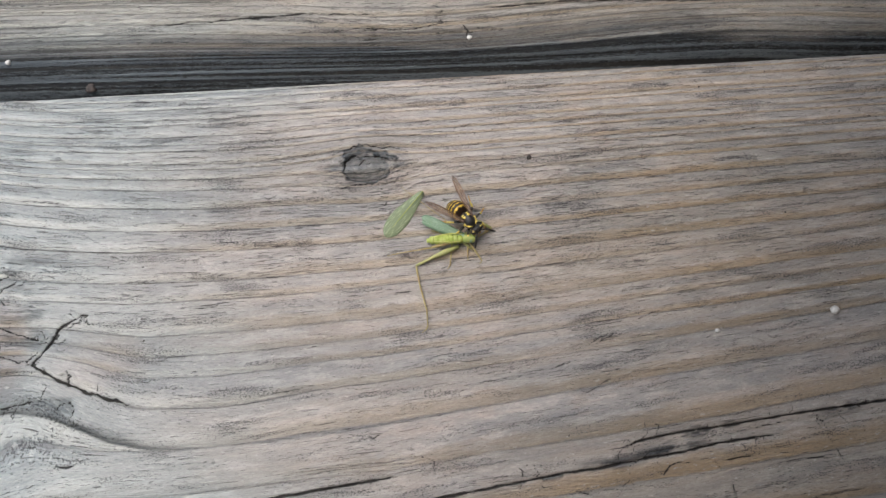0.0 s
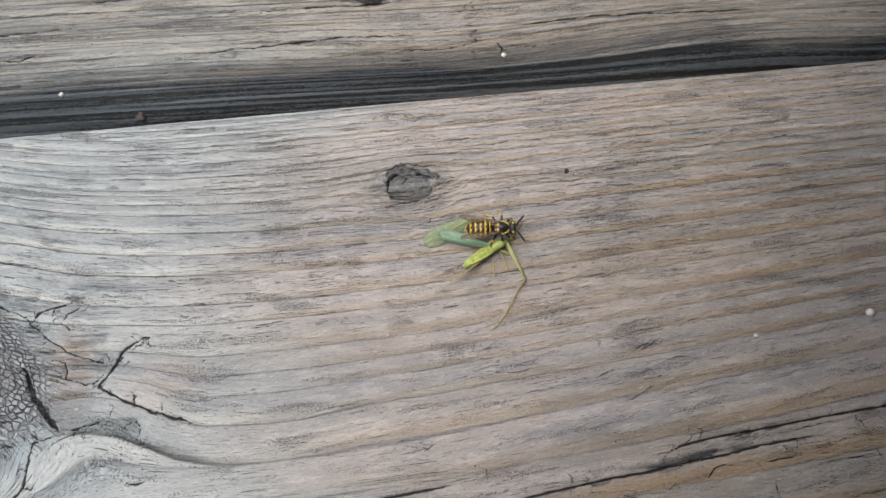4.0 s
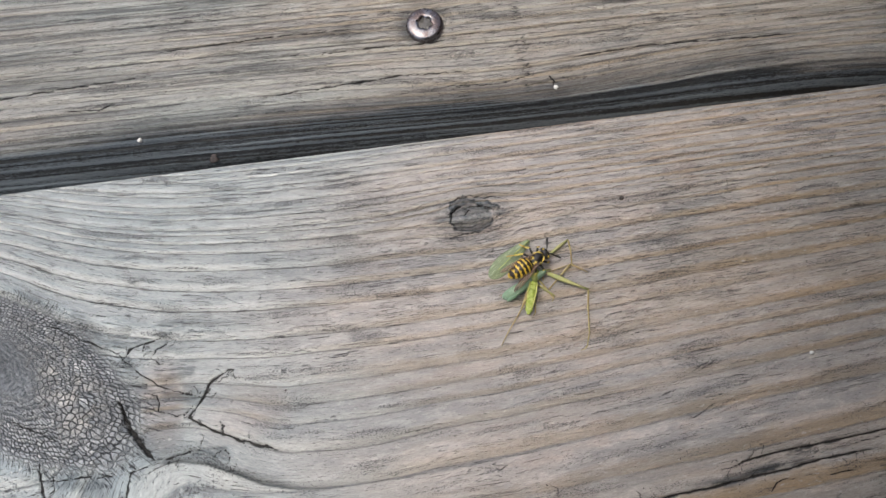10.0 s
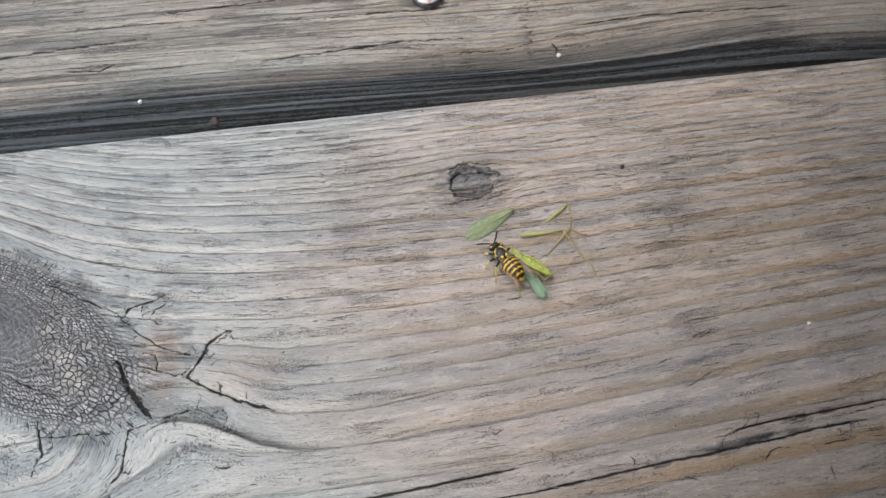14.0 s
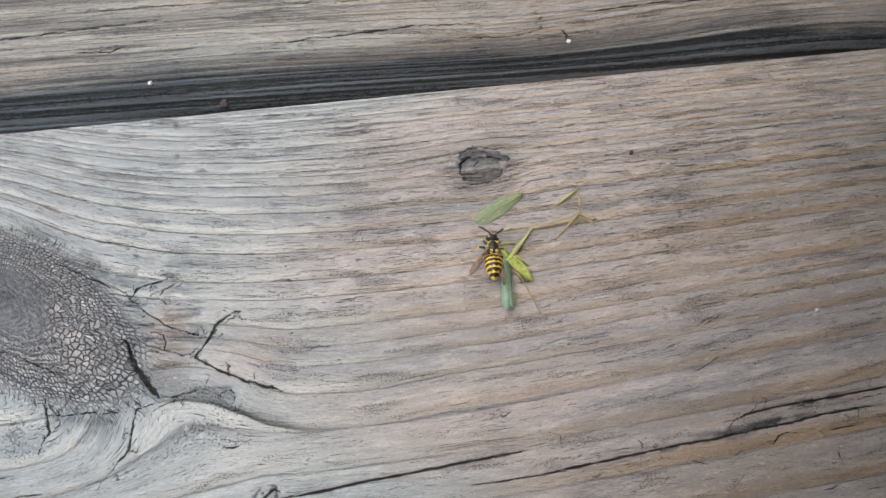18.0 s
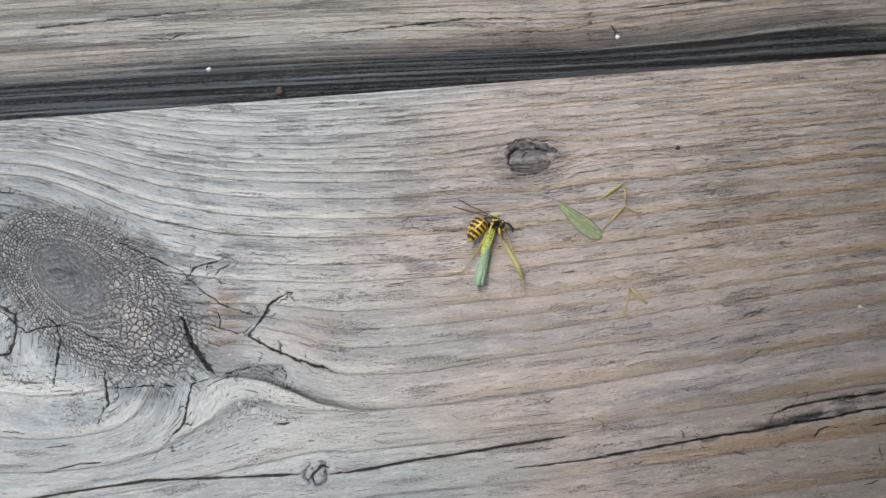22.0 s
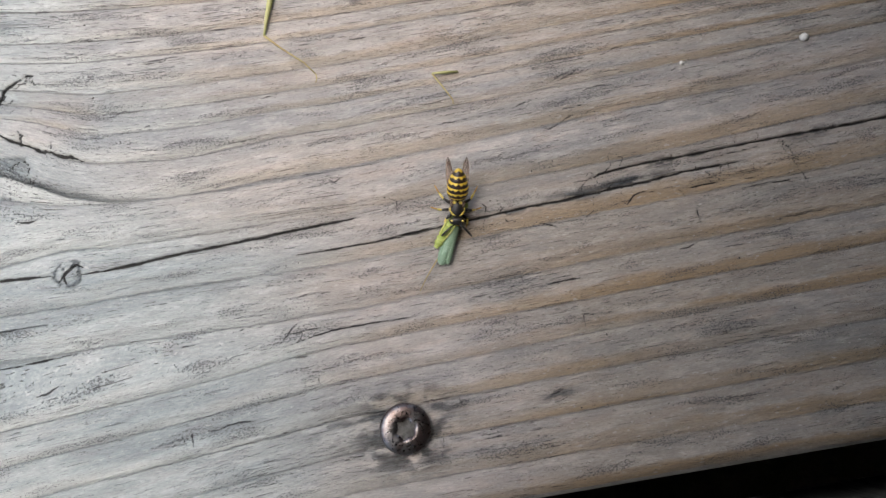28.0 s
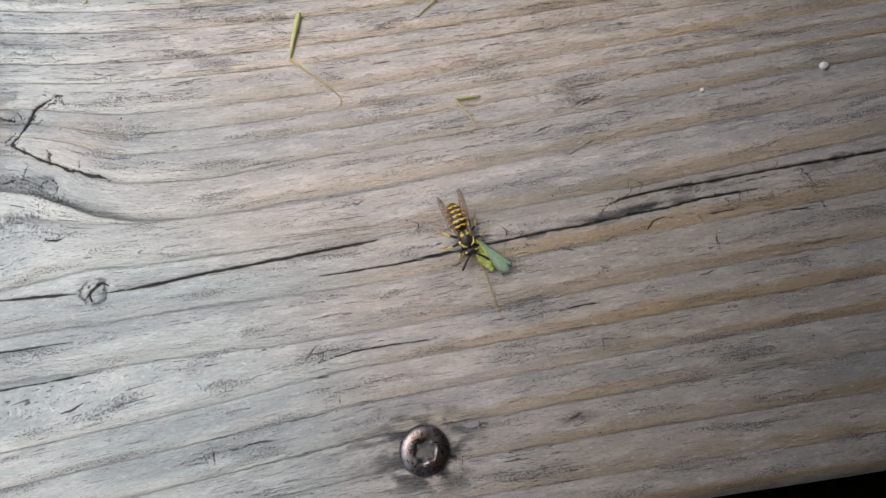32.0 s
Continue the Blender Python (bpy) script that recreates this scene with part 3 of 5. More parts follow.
    dirt = np.maximum(dirt, 0.50 * np.exp(-(((x + 71) / 13) ** 2) - ((y + 17.5 - 0.05 * (x + 72)) / 2.6) ** 2) * smooth(0.34, 0.6, fbm(x * 0.35, y * 0.8, 15)))
    dirt = np.maximum(dirt, 0.30 * np.exp(-(((x + 124) / 9) ** 2) - ((y + 18) / 9) ** 2) * smooth(0.3, 0.6, fbm(x * 0.12, y * 0.12, 16)))
    edge = np.interp(x, [-73, -67, -62, -55.9, -50.5, -44, -38.7, -26.3, -12, 4, 16, 40], [-45.2, -45.3, -46.6, -49.6, -52.4, -54.0, -54.6, -54.8, -54.5, -53.5, -52.4, -50.0])
    above = y - edge - 0.5 * (fbm(x * 0.3, y * 0.3, 19) - 0.5)
    seam = smooth(-0.3, 0.1, above) * np.exp(-np.maximum(above, 0) / (0.35 + 1.0 * (1 - smooth(-52, -40, x)))) * smooth(-73, -70, x) * (1 - 0.55 * smooth(-50, -30, x)) * (1 - smooth(0, 40, x))
    dirt = np.maximum(dirt, 0.86 * seam)
    height -= 0.35 * seam
    # small dark knot with a torn rim
    r2, a2 = ellipse(x, y, 0.3, -0.6, radians(4), 4.7, 3.4)
    ragged = 0.5 * (fbm(x * 0.35, y * 0.5, 21) - 0.5)
    r2 = r2 * (1 + ragged)
    r4, a4 = ellipse(x, y, 0.2, -0.5, radians(3), 6.3, 4.5)
    r4 = r4 * (1 + 0.7 * (fbm(x * 0.5, y * 0.5, 24) - 0.5))
    grain4 = fbm(x * 1.1, y * 1.4, 23)
    cap = (1 - smooth(0.92, 1.0, r4)) * smooth(0.95, 1.05, r2) * smooth(-0.6, 0.8, y - 0.2 * np.abs(x) + 0.4)
    height += cap * (0.35 + 0.35 * (grain4 - 0.5))
    inner = 1 - smooth(0.88, 1.0, r2)
    ripple = np.sin(r2 * 13 + 5 * fbm(x * 0.35, y * 0.45, 29))
    height += inner * (-0.50 + 0.40 * (1 - r2) + 0.05 * ripple + 0.30 * (grain4 - 0.5))
    rim = np.exp(-(((r2 - 1.0) / 0.10) ** 2)) * smooth(0.28, 0.48, fbm(x * 0.4, y * 0.4, 25))
    brow = np.exp(-(((r4 - 0.98) / 0.06) ** 2)) * smooth(-0.4, 1.2, y) * smooth(0.34, 0.5, fbm(x * 0.5, y * 0.5, 27))
    dirt = np.maximum(dirt, cap * (0.40 + 0.30 * smooth(0.45, 0.6, grain4)))
    dirt = np.maximum(dirt, inner * (0.40 + 0.05 * ripple * smooth(0.3, 0.6, r2) + 0.12 * smooth(0.50, 0.66, grain4)))
    dirt = np.maximum(dirt, 0.93 * np.maximum(rim, brow))
    flare = np.exp(-(((np.abs(x - 0.3) - 6.8) / 2.6) ** 2)) * smooth(0.47, 0.54, fbm(x * 0.10, y * 1.6, 26)) * np.exp(-((y + 0.4) / 2.6) ** 2)
    dirt = np.maximum(dirt, 0.62 * flare)
    height -= 0.3 * flare + 0.35 * rim
    halo = np.exp(-(np.maximum(r4 - 1, 0) / 0.35) ** 2)
    dirt = np.maximum(dirt, 0.16 * halo)
    # pin knot on the long crack
    r3, a3 = ellipse(x, y, -52.0, -66.4, 0.3, 2.3, 2.2)
    height += 0.25 * (1 - smooth(0.5, 1.0, r3))
    r3 = r3 * (1 + 0.5 * (fbm(x * 0.6, y * 0.6, 32) - 0.5))
    dirt = np.maximum(dirt, 0.75 * np.exp(-(((r3 - 1.0) / 0.11) ** 2)) * smooth(0.22, 0.42, vnoise(a3 * 1.6, a3 * 0, 31)))
    web = np.abs(fbm(x * 0.55, y * 0.55, 34) - 0.5) + 0.5 * np.abs(fbm(x * 0.9 + 9, y * 0.9, 34) - 0.5)
    dirt = np.maximum(dirt, (0.10 + 0.70 * (1 - smooth(0.02, 0.07, web))) * (1 - smooth(0.85, 1.05, r3)))
    for k, (w, deep, pts) in enumerate(CRACKS):
        stamp(x, y, height, dirt, line, pts, (0.40 if w > 0.9 else 0.31 if pts[0][1] > -60 else 0.34) * w + 0.02, deep * 0.24, 0.90, 40 + k, 0.14 if pts[0][1] < -60 else 0.6)
    for k, pts in enumerate(MARKS):
        stamp(x, y, height, dirt, line, pts, 0.10, 0.12, 0.6, 90 + k, 0.45)
    rng = random.Random(5)
    for k, (w, deep, pts) in enumerate(CRACKS[:13] + CRACKS[16:18]):
        for q in range(2 * len(pts)):
            a = rng.randrange(len(pts) - 1)
            f = rng.random()
            x0, y0 = pts[a][0] + f * (pts[a + 1][0] - pts[a][0]), pts[a][1] + f * (pts[a + 1][1] - pts[a][1])
            if x0 < -128:
                continue
            ang, size = rng.uniform(0, 2 * math.pi), rng.uniform(0.9, 2.8)
            stamp(x, y, height, dirt, line, [(x0, y0), (x0 + size * math.cos(ang), y0 + size * math.sin(ang)), (x0 + 1.6 * size * math.cos(ang + 0.6), y0 + 1.6 * size * math.sin(ang + 0.6))], rng.uniform(0.055, 0.095), 0.2, 0.75, 400 + 20 * k + q, 0.5)
    rng = random.Random(21)
    for k in range(90):
        x0, v0, size = rng.uniform(-130, 110), rng.uniform(-112, 22), rng.uniform(2.5, 12)
        stamp(x, v, height, dirt, line, [(x0, v0), (x0 + size / 2, v0 + rng.uniform(-0.3, 0.3)), (x0 + size, v0 + rng.uniform(-0.2, 0.5))], rng.uniform(0.06, 0.12), 0.2, rng.uniform(0.5, 0.85), 200 + k, 0.2)
    # branching soiled checks beside the long crack
    crumble = smooth(0.36, 0.56, fbm(x * 0.35, y * 1.1, 33))
    for sx, sy, wide, thick in ((42.5, -65.2, 6.5, 1.1), (62.3, -60.8, 8.0, 1.2), (91.3, -59.0, 4.0, 1.0), (54, -63.6, 9, 0.8), (30, -66.4, 9, 0.5)):
        dirt = np.maximum(dirt, 0.85 * crumble * np.exp(-(((x - sx) / wide) ** 2) - ((y - sy - 0.09 * (x - sx)) / thick) ** 2))
    # soiled ring round the screw, rust spot
    ds = np.hypot((x - 4.7) / 1.25, y + 103.1)
    dirt = np.maximum(dirt, 0.66 * np.exp(-((np.maximum(ds - 4.6, 0) / 3.6) ** 2)) * smooth(0.34, 0.62, fbm(x * 0.38, y * 0.62, 35)))
    smear = np.exp(-(((x + 4) / 9) ** 2) - ((y + 102.5) / 3.5) ** 2)
    dirt = np.maximum(dirt, 0.45 * smear * smooth(0.40, 0.60, fbm(x * 0.30, y * 0.6, 38)))
    height -= 0.5 * np.exp(-((np.maximum(ds - 5.0, 0) / 1.2) ** 2))
    dr = np.hypot((x - 33.4) / 2.6, (y + 101.4) / 1.2)
    dirt = np.maximum(dirt, 0.6 * np.exp(-(dr**2)) * smooth(0.35, 0.55, fbm(x * 0.6, y * 0.9, 36)))
    warm = 0.52 * smooth(-98 + 14 * smooth(-20, 10, y) + 44 * smooth(-52, -70, y), -2 + 16 * smooth(-20, 10, y) + 34 * smooth(-52, -70, y), x - 2 + 30 * (fbm(x * 0.03, y * 0.06, 39) - 0.5))
    warm += (0.30 + 0.16 * smooth(-60, -110, y)) * smooth(5, 75, x) + 0.14 * smooth(-50, -75, y) * smooth(-60, 10, x)
    warm = np.clip(warm + 0.26 * (fbm(x * 0.02, y * 0.05, 37) - 0.5), 0, 1)
    warm = np.maximum(warm, 0.9 * np.exp(-(np.hypot((x - 35) / 4, (y + 103.2) / 1.8) ** 2)))
    warm = np.clip(warm + 0.16 * np.exp(-(((x - 5) / 45) ** 2) - ((y + 16) / 24) ** 2), 0, 1)
    warm = np.maximum(warm, 0.72 * np.exp(-(((x + 71) / 5.5) ** 2) - ((y + 33) / 10) ** 2))
    warm = np.maximum(warm, 0.50 * np.exp(-(((x + 52) / 14) ** 2) - ((y + 37) / 8) ** 2))
    cloud = fbm(x * 0.07, y * 0.10, 71)
    grey = 0.85 * (1 - smooth(1.02, 1.38, r + 0.5 * (cloud - 0.5))) * smooth(0.85, 1.0, r) * (0.35 + 0.65 * np.maximum(smooth(-20, -38, y), smooth(-106, -120, x)))
    grey = np.maximum(grey, 0.75 * np.exp(-(((x + 106) / 17) ** 2) - ((y + 50.5 - 0.05 * (x + 106)) / 3.4) ** 2))
    grey = np.maximum(grey, 0.55 * np.exp(-(((x + 112) / 22) ** 2) - ((y + 59.5 - 0.13 * (x + 112)) / 1.6) ** 2))
    grey = np.maximum(grey, 0.5 * smooth(0.50, 0.66, fbm(x * 0.018, v * 0.12, 72)))
    grey = np.maximum(grey, 0.55 * pocket)
    grey = np.maximum(grey, 1.0 * np.maximum(inner, 0.9 * cap))
    grey = np.maximum(grey, (0.25 + 0.5 * cloud) * smooth(-104, -122, x) * np.exp(-(((y + 26) / 24) ** 2)))
    line = np.concatenate([line, np.clip(grey, 0, 1)[..., None]], -1)
    return height, np.stack([u, v, year], -1), np.stack([dirt, warm, knot], -1), ring, line


def upper_board_fields(x, y):
    """The next board, its eroded black edge towards the gap."""
    lift = -2.6 * np.exp(-(((x - 12) / 34) ** 2) - ((y - 34) / 7) ** 2) + 2.2 * np.exp(-(((x - 85) / 40) ** 2) - ((y - 31) / 6) ** 2)
    v = y - lift + 1.2 * (fbm(x * 0.012, y * 0.03, 55) - 0.5) + 0.02 * x + 300
    rough = 1 - smooth(27, 32, y)
    height = 0.30 * (fbm(x * 0.008, v * 0.5, 51) - 0.5) + (0.20 + 0.35 * rough) * (fbm(x * 0.02, v * 1.15, 52, 3) - 0.5) + 0.45 * rough * (fbm(x * 0.015, v * 2.2, 50, 2) - 0.5) + 0.25 * rough * (fbm(x * 0.6, y * 0.9, 49, 3) - 0.5)
    border = np.interp(x, [-140, -109, -76, -43, -4, 11, 53, 67, 95, 130], [29.0, 29.8, 31.2, 29.6, 29.2, 28.0, 28.0, 28.4, 26.4, 26.0]) + 0.4 + 1.2 * (fbm(x * 0.06, y * 0.0, 53) - 0.5) + 0.9 * (fbm(x * 0.15, y * 0.4, 57) - 0.5)
    streak = fbm(x * 0.012, v * 0.9, 54, 3)
    dirt = 0.94 * (1 - smooth(-1.6, 1.0, y - border + 2.6 * (streak - 0.5)))
    dirt = np.maximum(dirt, 0.42 * (1 - smooth(0, 6.5, y - border + 5 * (streak - 0.5))))
    dirt = np.maximum(dirt, 0.30 * smooth(-40, -110, x) * smooth(0.42, 0.6, fbm(x * 0.01, v * 0.5, 60, 3)))
    dirt = np.maximum(dirt, 0)
    line = np.stack([0 * x + 9, 0 * x], -1)
    for k, pts in enumerate([[(-45, 36.5), (-10, 37.8), (8, 36.6)], [(-2, 33.6), (12, 32.4), (20, 33.8)], [(-92, 39.0), (-84, 38.4), (-79, 39.8)],
                             [(-30, 46.5), (-8, 46.0), (4, 46.4)], [(30, 37.2), (50, 38.0), (88, 36.0)], [(24.0, 33.5), (25.2, 31.5), (25.0, 29.6)],
                             [(-70, 52), (-40, 52.6), (-20, 52.0)], [(-120, 44), (-100, 44.6), (-70, 46)]]):
        stamp(x, y, height, dirt, line, pts, 0.17, 0.5, 0.85, 140 + k)
    rng = random.Random(22)
    for k in range(130):
        x0, v0, size = rng.uniform(-140, 110), 300 + rng.uniform(27, 68), rng.uniform(8, 45)
        stamp(x, v, height, dirt, line, [(x0, v0), (x0 + size / 2, v0 + rng.uniform(-0.5, 0.5)), (x0 + size, v0 + rng.uniform(-0.4, 0.8))], rng.uniform(0.04, 0.08), 0.22, rng.uniform(0.35, 0.75), 300 + k, 0.3)
    ds = np.hypot((x + 3.7) / 1.2, y - 50.8)
    dirt = np.maximum(dirt, 0.5 * np.exp(-((np.maximum(ds - 4.4, 0) / 1.6) ** 2)) * smooth(0.3, 0.6, fbm(x * 0.2, y * 0.5, 58)))
    height -= 0.5 * np.exp(-((np.maximum(ds - 5.0, 0) / 1.2) ** 2))
    warm = np.clip(0.30 + 0.27 * smooth(-90, 0, x) + 0.6 * (fbm(x * 0.012, y * 0.10, 59) - 0.5), 0, 1)
    return height, np.stack([x, v, v * 0.36 + 2 * fbm(v * 0.08, x * 0.003, 56)], -1), np.stack([dirt, warm, 0 * x], -1), np.stack([x, v, 0.95 + 0.5 * (fbm(x * 0.02, y * 0.08, 66) - 0.5)], -1), line


def plain_board_fields(x, y):
    v = y + 2.0 * (fbm(x * 0.01, y * 0.03, 65) - 0.5) + 600
    height = 0.5 * (fbm(x * 0.008, v * 0.4, 61) - 0.5)
    warm = np.clip(0.3 + 0.6 * (fbm(x * 0.01, y * 0.05, 69) - 0.5), 0, 1)
    return height, np.stack([x, v, v * 0.5], -1), np.stack([0 * x, warm, 0 * x], -1), np.stack([x, v, 0 * x + 0.5], -1), np.stack([0 * x + 9, 0 * x], -1)


def board(low, high, radius_low, radius_high, fields, material, step, fine_y, drop_low=1.0, drop_high=1.0, fine_x=(-142, 132)):
    """A plank along x between two edges y, in mm: one closed skin, its top shaped by fields, its long edges rounded."""
    xs = np.concatenate([np.arange(-700, fine_x[0], 9.0), np.arange(fine_x[0], fine_x[1], step), np.arange(fine_x[1], 701, 9.0)])
    ys = np.concatenate([np.arange(low, fine_y[0], 4.0), np.arange(fine_y[0], fine_y[1], step), np.arange(fine_y[1], high, 4.0), [high]])
    ys = np.unique(np.round(ys, 3))
    ys = np.concatenate([[low], ys[(ys > low + 0.12) & (ys < high - 0.12)], [high]])
    d0, d1 = np.clip(1 - (ys - low) / radius_low, 0, 1), np.clip(1 - (high - ys) / radius_high, 0, 1)
    fall = radius_low * drop_low * (1 - np.sqrt(1 - d0**2)) + radius_high * drop_high * (1 - np.sqrt(1 - d1**2))
    sec_y = np.concatenate([[low + 3, low + 0.2, low], ys, [high, high - 0.2, high - 3]])
    sec_z = np.concatenate([[-38, -37.5, -20], -fall, [-20, -37.5, -38]])
    top = np.concatenate([[0, 0, 0], np.ones(len(ys)), [0, 0, 0]])
    nx, ny = len(xs), len(sec_y)
    gx, gy = np.repeat(xs, ny), np.tile(sec_y, nx)
    height, grain, stain, ring, line = fields(gx, gy)
    if line.shape[-1] == 2:
        line = np.concatenate([line, line[:, :1] * 0], -1)
    gz = np.tile(sec_z, nx) + height * np.tile(top, nx)
    co = np.stack([gx, gy, gz], -1) * MM
    i, j = np.meshgrid(np.arange(nx - 1), np.arange(ny), indexing="ij")
    k = (j + 1) % ny
    quads = np.stack([i * ny + j, (i + 1) * ny + j, (i + 1) * ny + k, i * ny + k], -1).reshape(-1, 4)
    loops = np.concatenate([quads.ravel(), np.arange(ny)[::-1].copy()[::-1], (np.arange(ny) + (nx - 1) * ny)[::-1]])
    starts = np.concatenate([np.arange(len(quads)) * 4, [len(quads) * 4, len(quads) * 4 + ny]])
    mesh = bpy.data.meshes.new("board")
    mesh.vertices.add(len(co))
    mesh.vertices.foreach_set("co", co.ravel().astype(np.float32))
    mesh.loops.add(len(loops))
    mesh.loops.foreach_set("vertex_index", loops.astype(np.int32))
    mesh.polygons.add(len(starts))
    mesh.polygons.foreach_set("loop_start", starts.astype(np.int32))
    mesh.update(calc_edges=True)
    mesh.validate()
    for name, data in (("grain", grain), ("stain", stain), ("ring", ring), ("crack", line)):
        mesh.attributes.new(name, "FLOAT_VECTOR", "POINT").data.foreach_set("vector", data.astype(np.float32).ravel())
    mesh.polygons.foreach_set("use_smooth", np.ones(len(mesh.polygons), bool))
    mesh.materials.append(material)
    return new("board", mesh)


# ---------------------------------------------------------------- small mesh helpers
def part(name, bm, material, parent, label=""):
    """Links a bmesh as one mesh object under a thing or a part."""
    bmesh.ops.recalc_face_normals(bm, faces=bm.faces)
    mesh = bpy.data.meshes.new(name)
    bm.to_mesh(mesh)
    bm.free()
    for f in mesh.polygons:
        f.use_smooth = True
    mesh.materials.append(material)
    ob = new(name, mesh)
    ob.parent = parent
    return tagged(ob, label) if label else ob


def thing(name, label, category, group="", kind=""):
    return tagged(new(name), label, category, group, kind)


def tube(bm, points, radii, sides=8):
    """A limb of round section through points (mm), closed at both ends."""
    pts = [Vector(p) * MM for p in points]
    rings = []
    for k, p in enumerate(pts):
        way = (pts[min(k + 1, len(pts) - 1)] - pts[max(k - 1, 0)]).normalized()
        side = way.cross(Vector((0.13, 0.31, 0.94))).normalized()
        up = side.cross(way)
        r = radii[k] * MM
        rings.append([bm.verts.new(p + r * (math.cos(a) * side + math.sin(a) * up)) for a in (2 * math.pi * s / sides for s in range(sides))])
    for a, b in zip(rings, rings[1:]):
        for s in range(sides):
            bm.faces.new((a[s], a[(s + 1) % sides], b[(s + 1) % sides], b[s]))
    bm.faces.new(rings[0])
    bm.faces.new(rings[-1][::-1])
    return bm


def blob(bm, profile, flat=(1.0, 1.0), sides=20, bow=None):
    """A body along x: profile rows of x, radius (mm); flat scales its width and height; bow(x) gives the axis' y, z."""
    rings = []
    for x, r in profile:
        oy, oz = bow(x) if bow else (0, 0)
        rings.append([bm.verts.new(Vector((x, oy + r * flat[0] * math.cos(a), oz + r * flat[1] * math.sin(a))) * MM)
                      for a in (2 * math.pi * s / sides for s in range(sides))])
    for a, b in zip(rings, rings[1:]):
        for s in range(sides):
            bm.faces.new((a[s], a[(s + 1) % sides], b[(s + 1) % sides], b[s]))
    bm.faces.new(rings[0])
    bm.faces.new(rings[-1][::-1])
    return bm


def ball(bm, at, size, sides=14):
    """An ellipsoid at a place, half axes in mm."""
    m = Matrix.Translation(Vector(at) * MM) @ Matrix.Diagonal((*(Vector(size) * MM), 1))
    bmesh.ops.create_uvsphere(bm, u_segments=sides, v_segments=max(8, sides // 2 + 2), radius=1.0, matrix=m)
    return bm


def blade(bm, length, width, arch=0.4, thick=0.06, bow=0.0, start=0.25, blunt=2.2, across=8, along=22, fold=0.0):
    """A wing from the origin along +x: rounded outline, arched across, with thickness; fold curls its sides down."""
    top, under = [], []
    for i in range(along + 1):
        s = i / along
        half = width / 2 * (start + (1 - start) * min(1, s * 1.8) ** 0.8) * max(0.04, 1 - max(0.0, (s - 0.55) / 0.45) ** blunt) ** 0.5
        row_t, row_u = [], []
        for j in range(across + 1):
            c = 2 * j / across - 1
            a = c * fold
            yy = half * (math.sin(a) / fold if fold else c)
            zz = arch * (1 - c * c) * (1 - 0.6 * s) + (half * (math.cos(a) - 1) / fold if fold else 0) + 0.05 * math.sin(9 * s + 5 * c)
            p = Vector((s * length, yy + bow * s * s, zz)) * MM
            row_t.append(bm.verts.new(p + Vector((0, 0, thick * MM / 2))))
            row_u.append(bm.verts.new(p - Vector((0, 0, thick * MM / 2))))
        top.append(row_t)
        under.append(row_u)
    for i in range(along):
        for j in range(across):
            bm.faces.new((top[i][j], top[i + 1][j], top[i + 1][j + 1], top[i][j + 1]))
            bm.faces.new((under[i][j], under[i][j + 1], under[i + 1][j + 1], under[i + 1][j]))
        for j in (0, across):
            bm.faces.new((top[i][j], under[i][j], under[i + 1][j], top[i + 1][j]))
    for i in (0, along):
        for j in range(across):
            bm.faces.new((top[i][j], top[i][j + 1], under[i][j + 1], under[i][j]))
    return bm


# ---------------------------------------------------------------- the deck
deck = thing("deck", "weathered grey softwood deck of wide planks, with dark gaps between them", "deck", kind="structure")
main_board = board(-119.6, 20.0, 4.2, 0.9, main_board_fields, WOOD_MAIN, 0.25, (-119.6, 20.0))
tagged(main_board, "weathered plank with a large checked knot, long cracks and tan streaks")
upper_board = board(21.4, 161.0, 9.5, 4.0, upper_board_fields, WOOD_NEXT, 0.3, (21.4, 68.0), drop_low=0.62)
tagged(upper_board, "grey plank with an eroded black lower edge")
outer_board = board(165.0, 304.6, 4.0, 4.0, plain_board_fields, WOOD_NEXT, 6.0, (165.0, 304.0))
lower_board = board(-274.0, -134.4, 4.0, 4.0, plain_board_fields, WOOD_NEXT, 6.0, (-274.0, -135.0))
for b in (main_board, upper_board, outer_board, lower_board):
    b.parent = deck
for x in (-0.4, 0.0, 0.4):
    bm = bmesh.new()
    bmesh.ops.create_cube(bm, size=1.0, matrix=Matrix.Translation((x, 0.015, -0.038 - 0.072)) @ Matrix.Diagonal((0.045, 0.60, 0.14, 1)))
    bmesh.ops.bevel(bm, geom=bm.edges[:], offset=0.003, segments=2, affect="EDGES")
    part("joist", bm, EARTH, deck, "dark joist under the planks")

# unseen boards added round the underside so that the plank gaps stay black
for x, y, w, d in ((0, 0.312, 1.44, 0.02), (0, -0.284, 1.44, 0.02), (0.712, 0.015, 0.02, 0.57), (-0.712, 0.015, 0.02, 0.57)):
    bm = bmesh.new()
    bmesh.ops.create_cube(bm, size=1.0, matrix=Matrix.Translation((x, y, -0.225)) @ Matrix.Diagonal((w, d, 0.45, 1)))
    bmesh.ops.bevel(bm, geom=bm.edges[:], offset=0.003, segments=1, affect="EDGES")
    part("light_stop", bm, EARTH, deck, "unseen dark board added to keep side light out from under the deck")
bm = bmesh.new()
bmesh.ops.create_grid(bm, x_segments=80, y_segments=80, size=40.0)
for v in bm.verts:
    v.co.z = 0.05 * noise.noise(v.co * 0.3)
ground = part("ground", bm, EARTH, None)
ground.location.z = -0.45
tagged(ground, "dark bare soil below and around the deck", "ground", kind="structure")


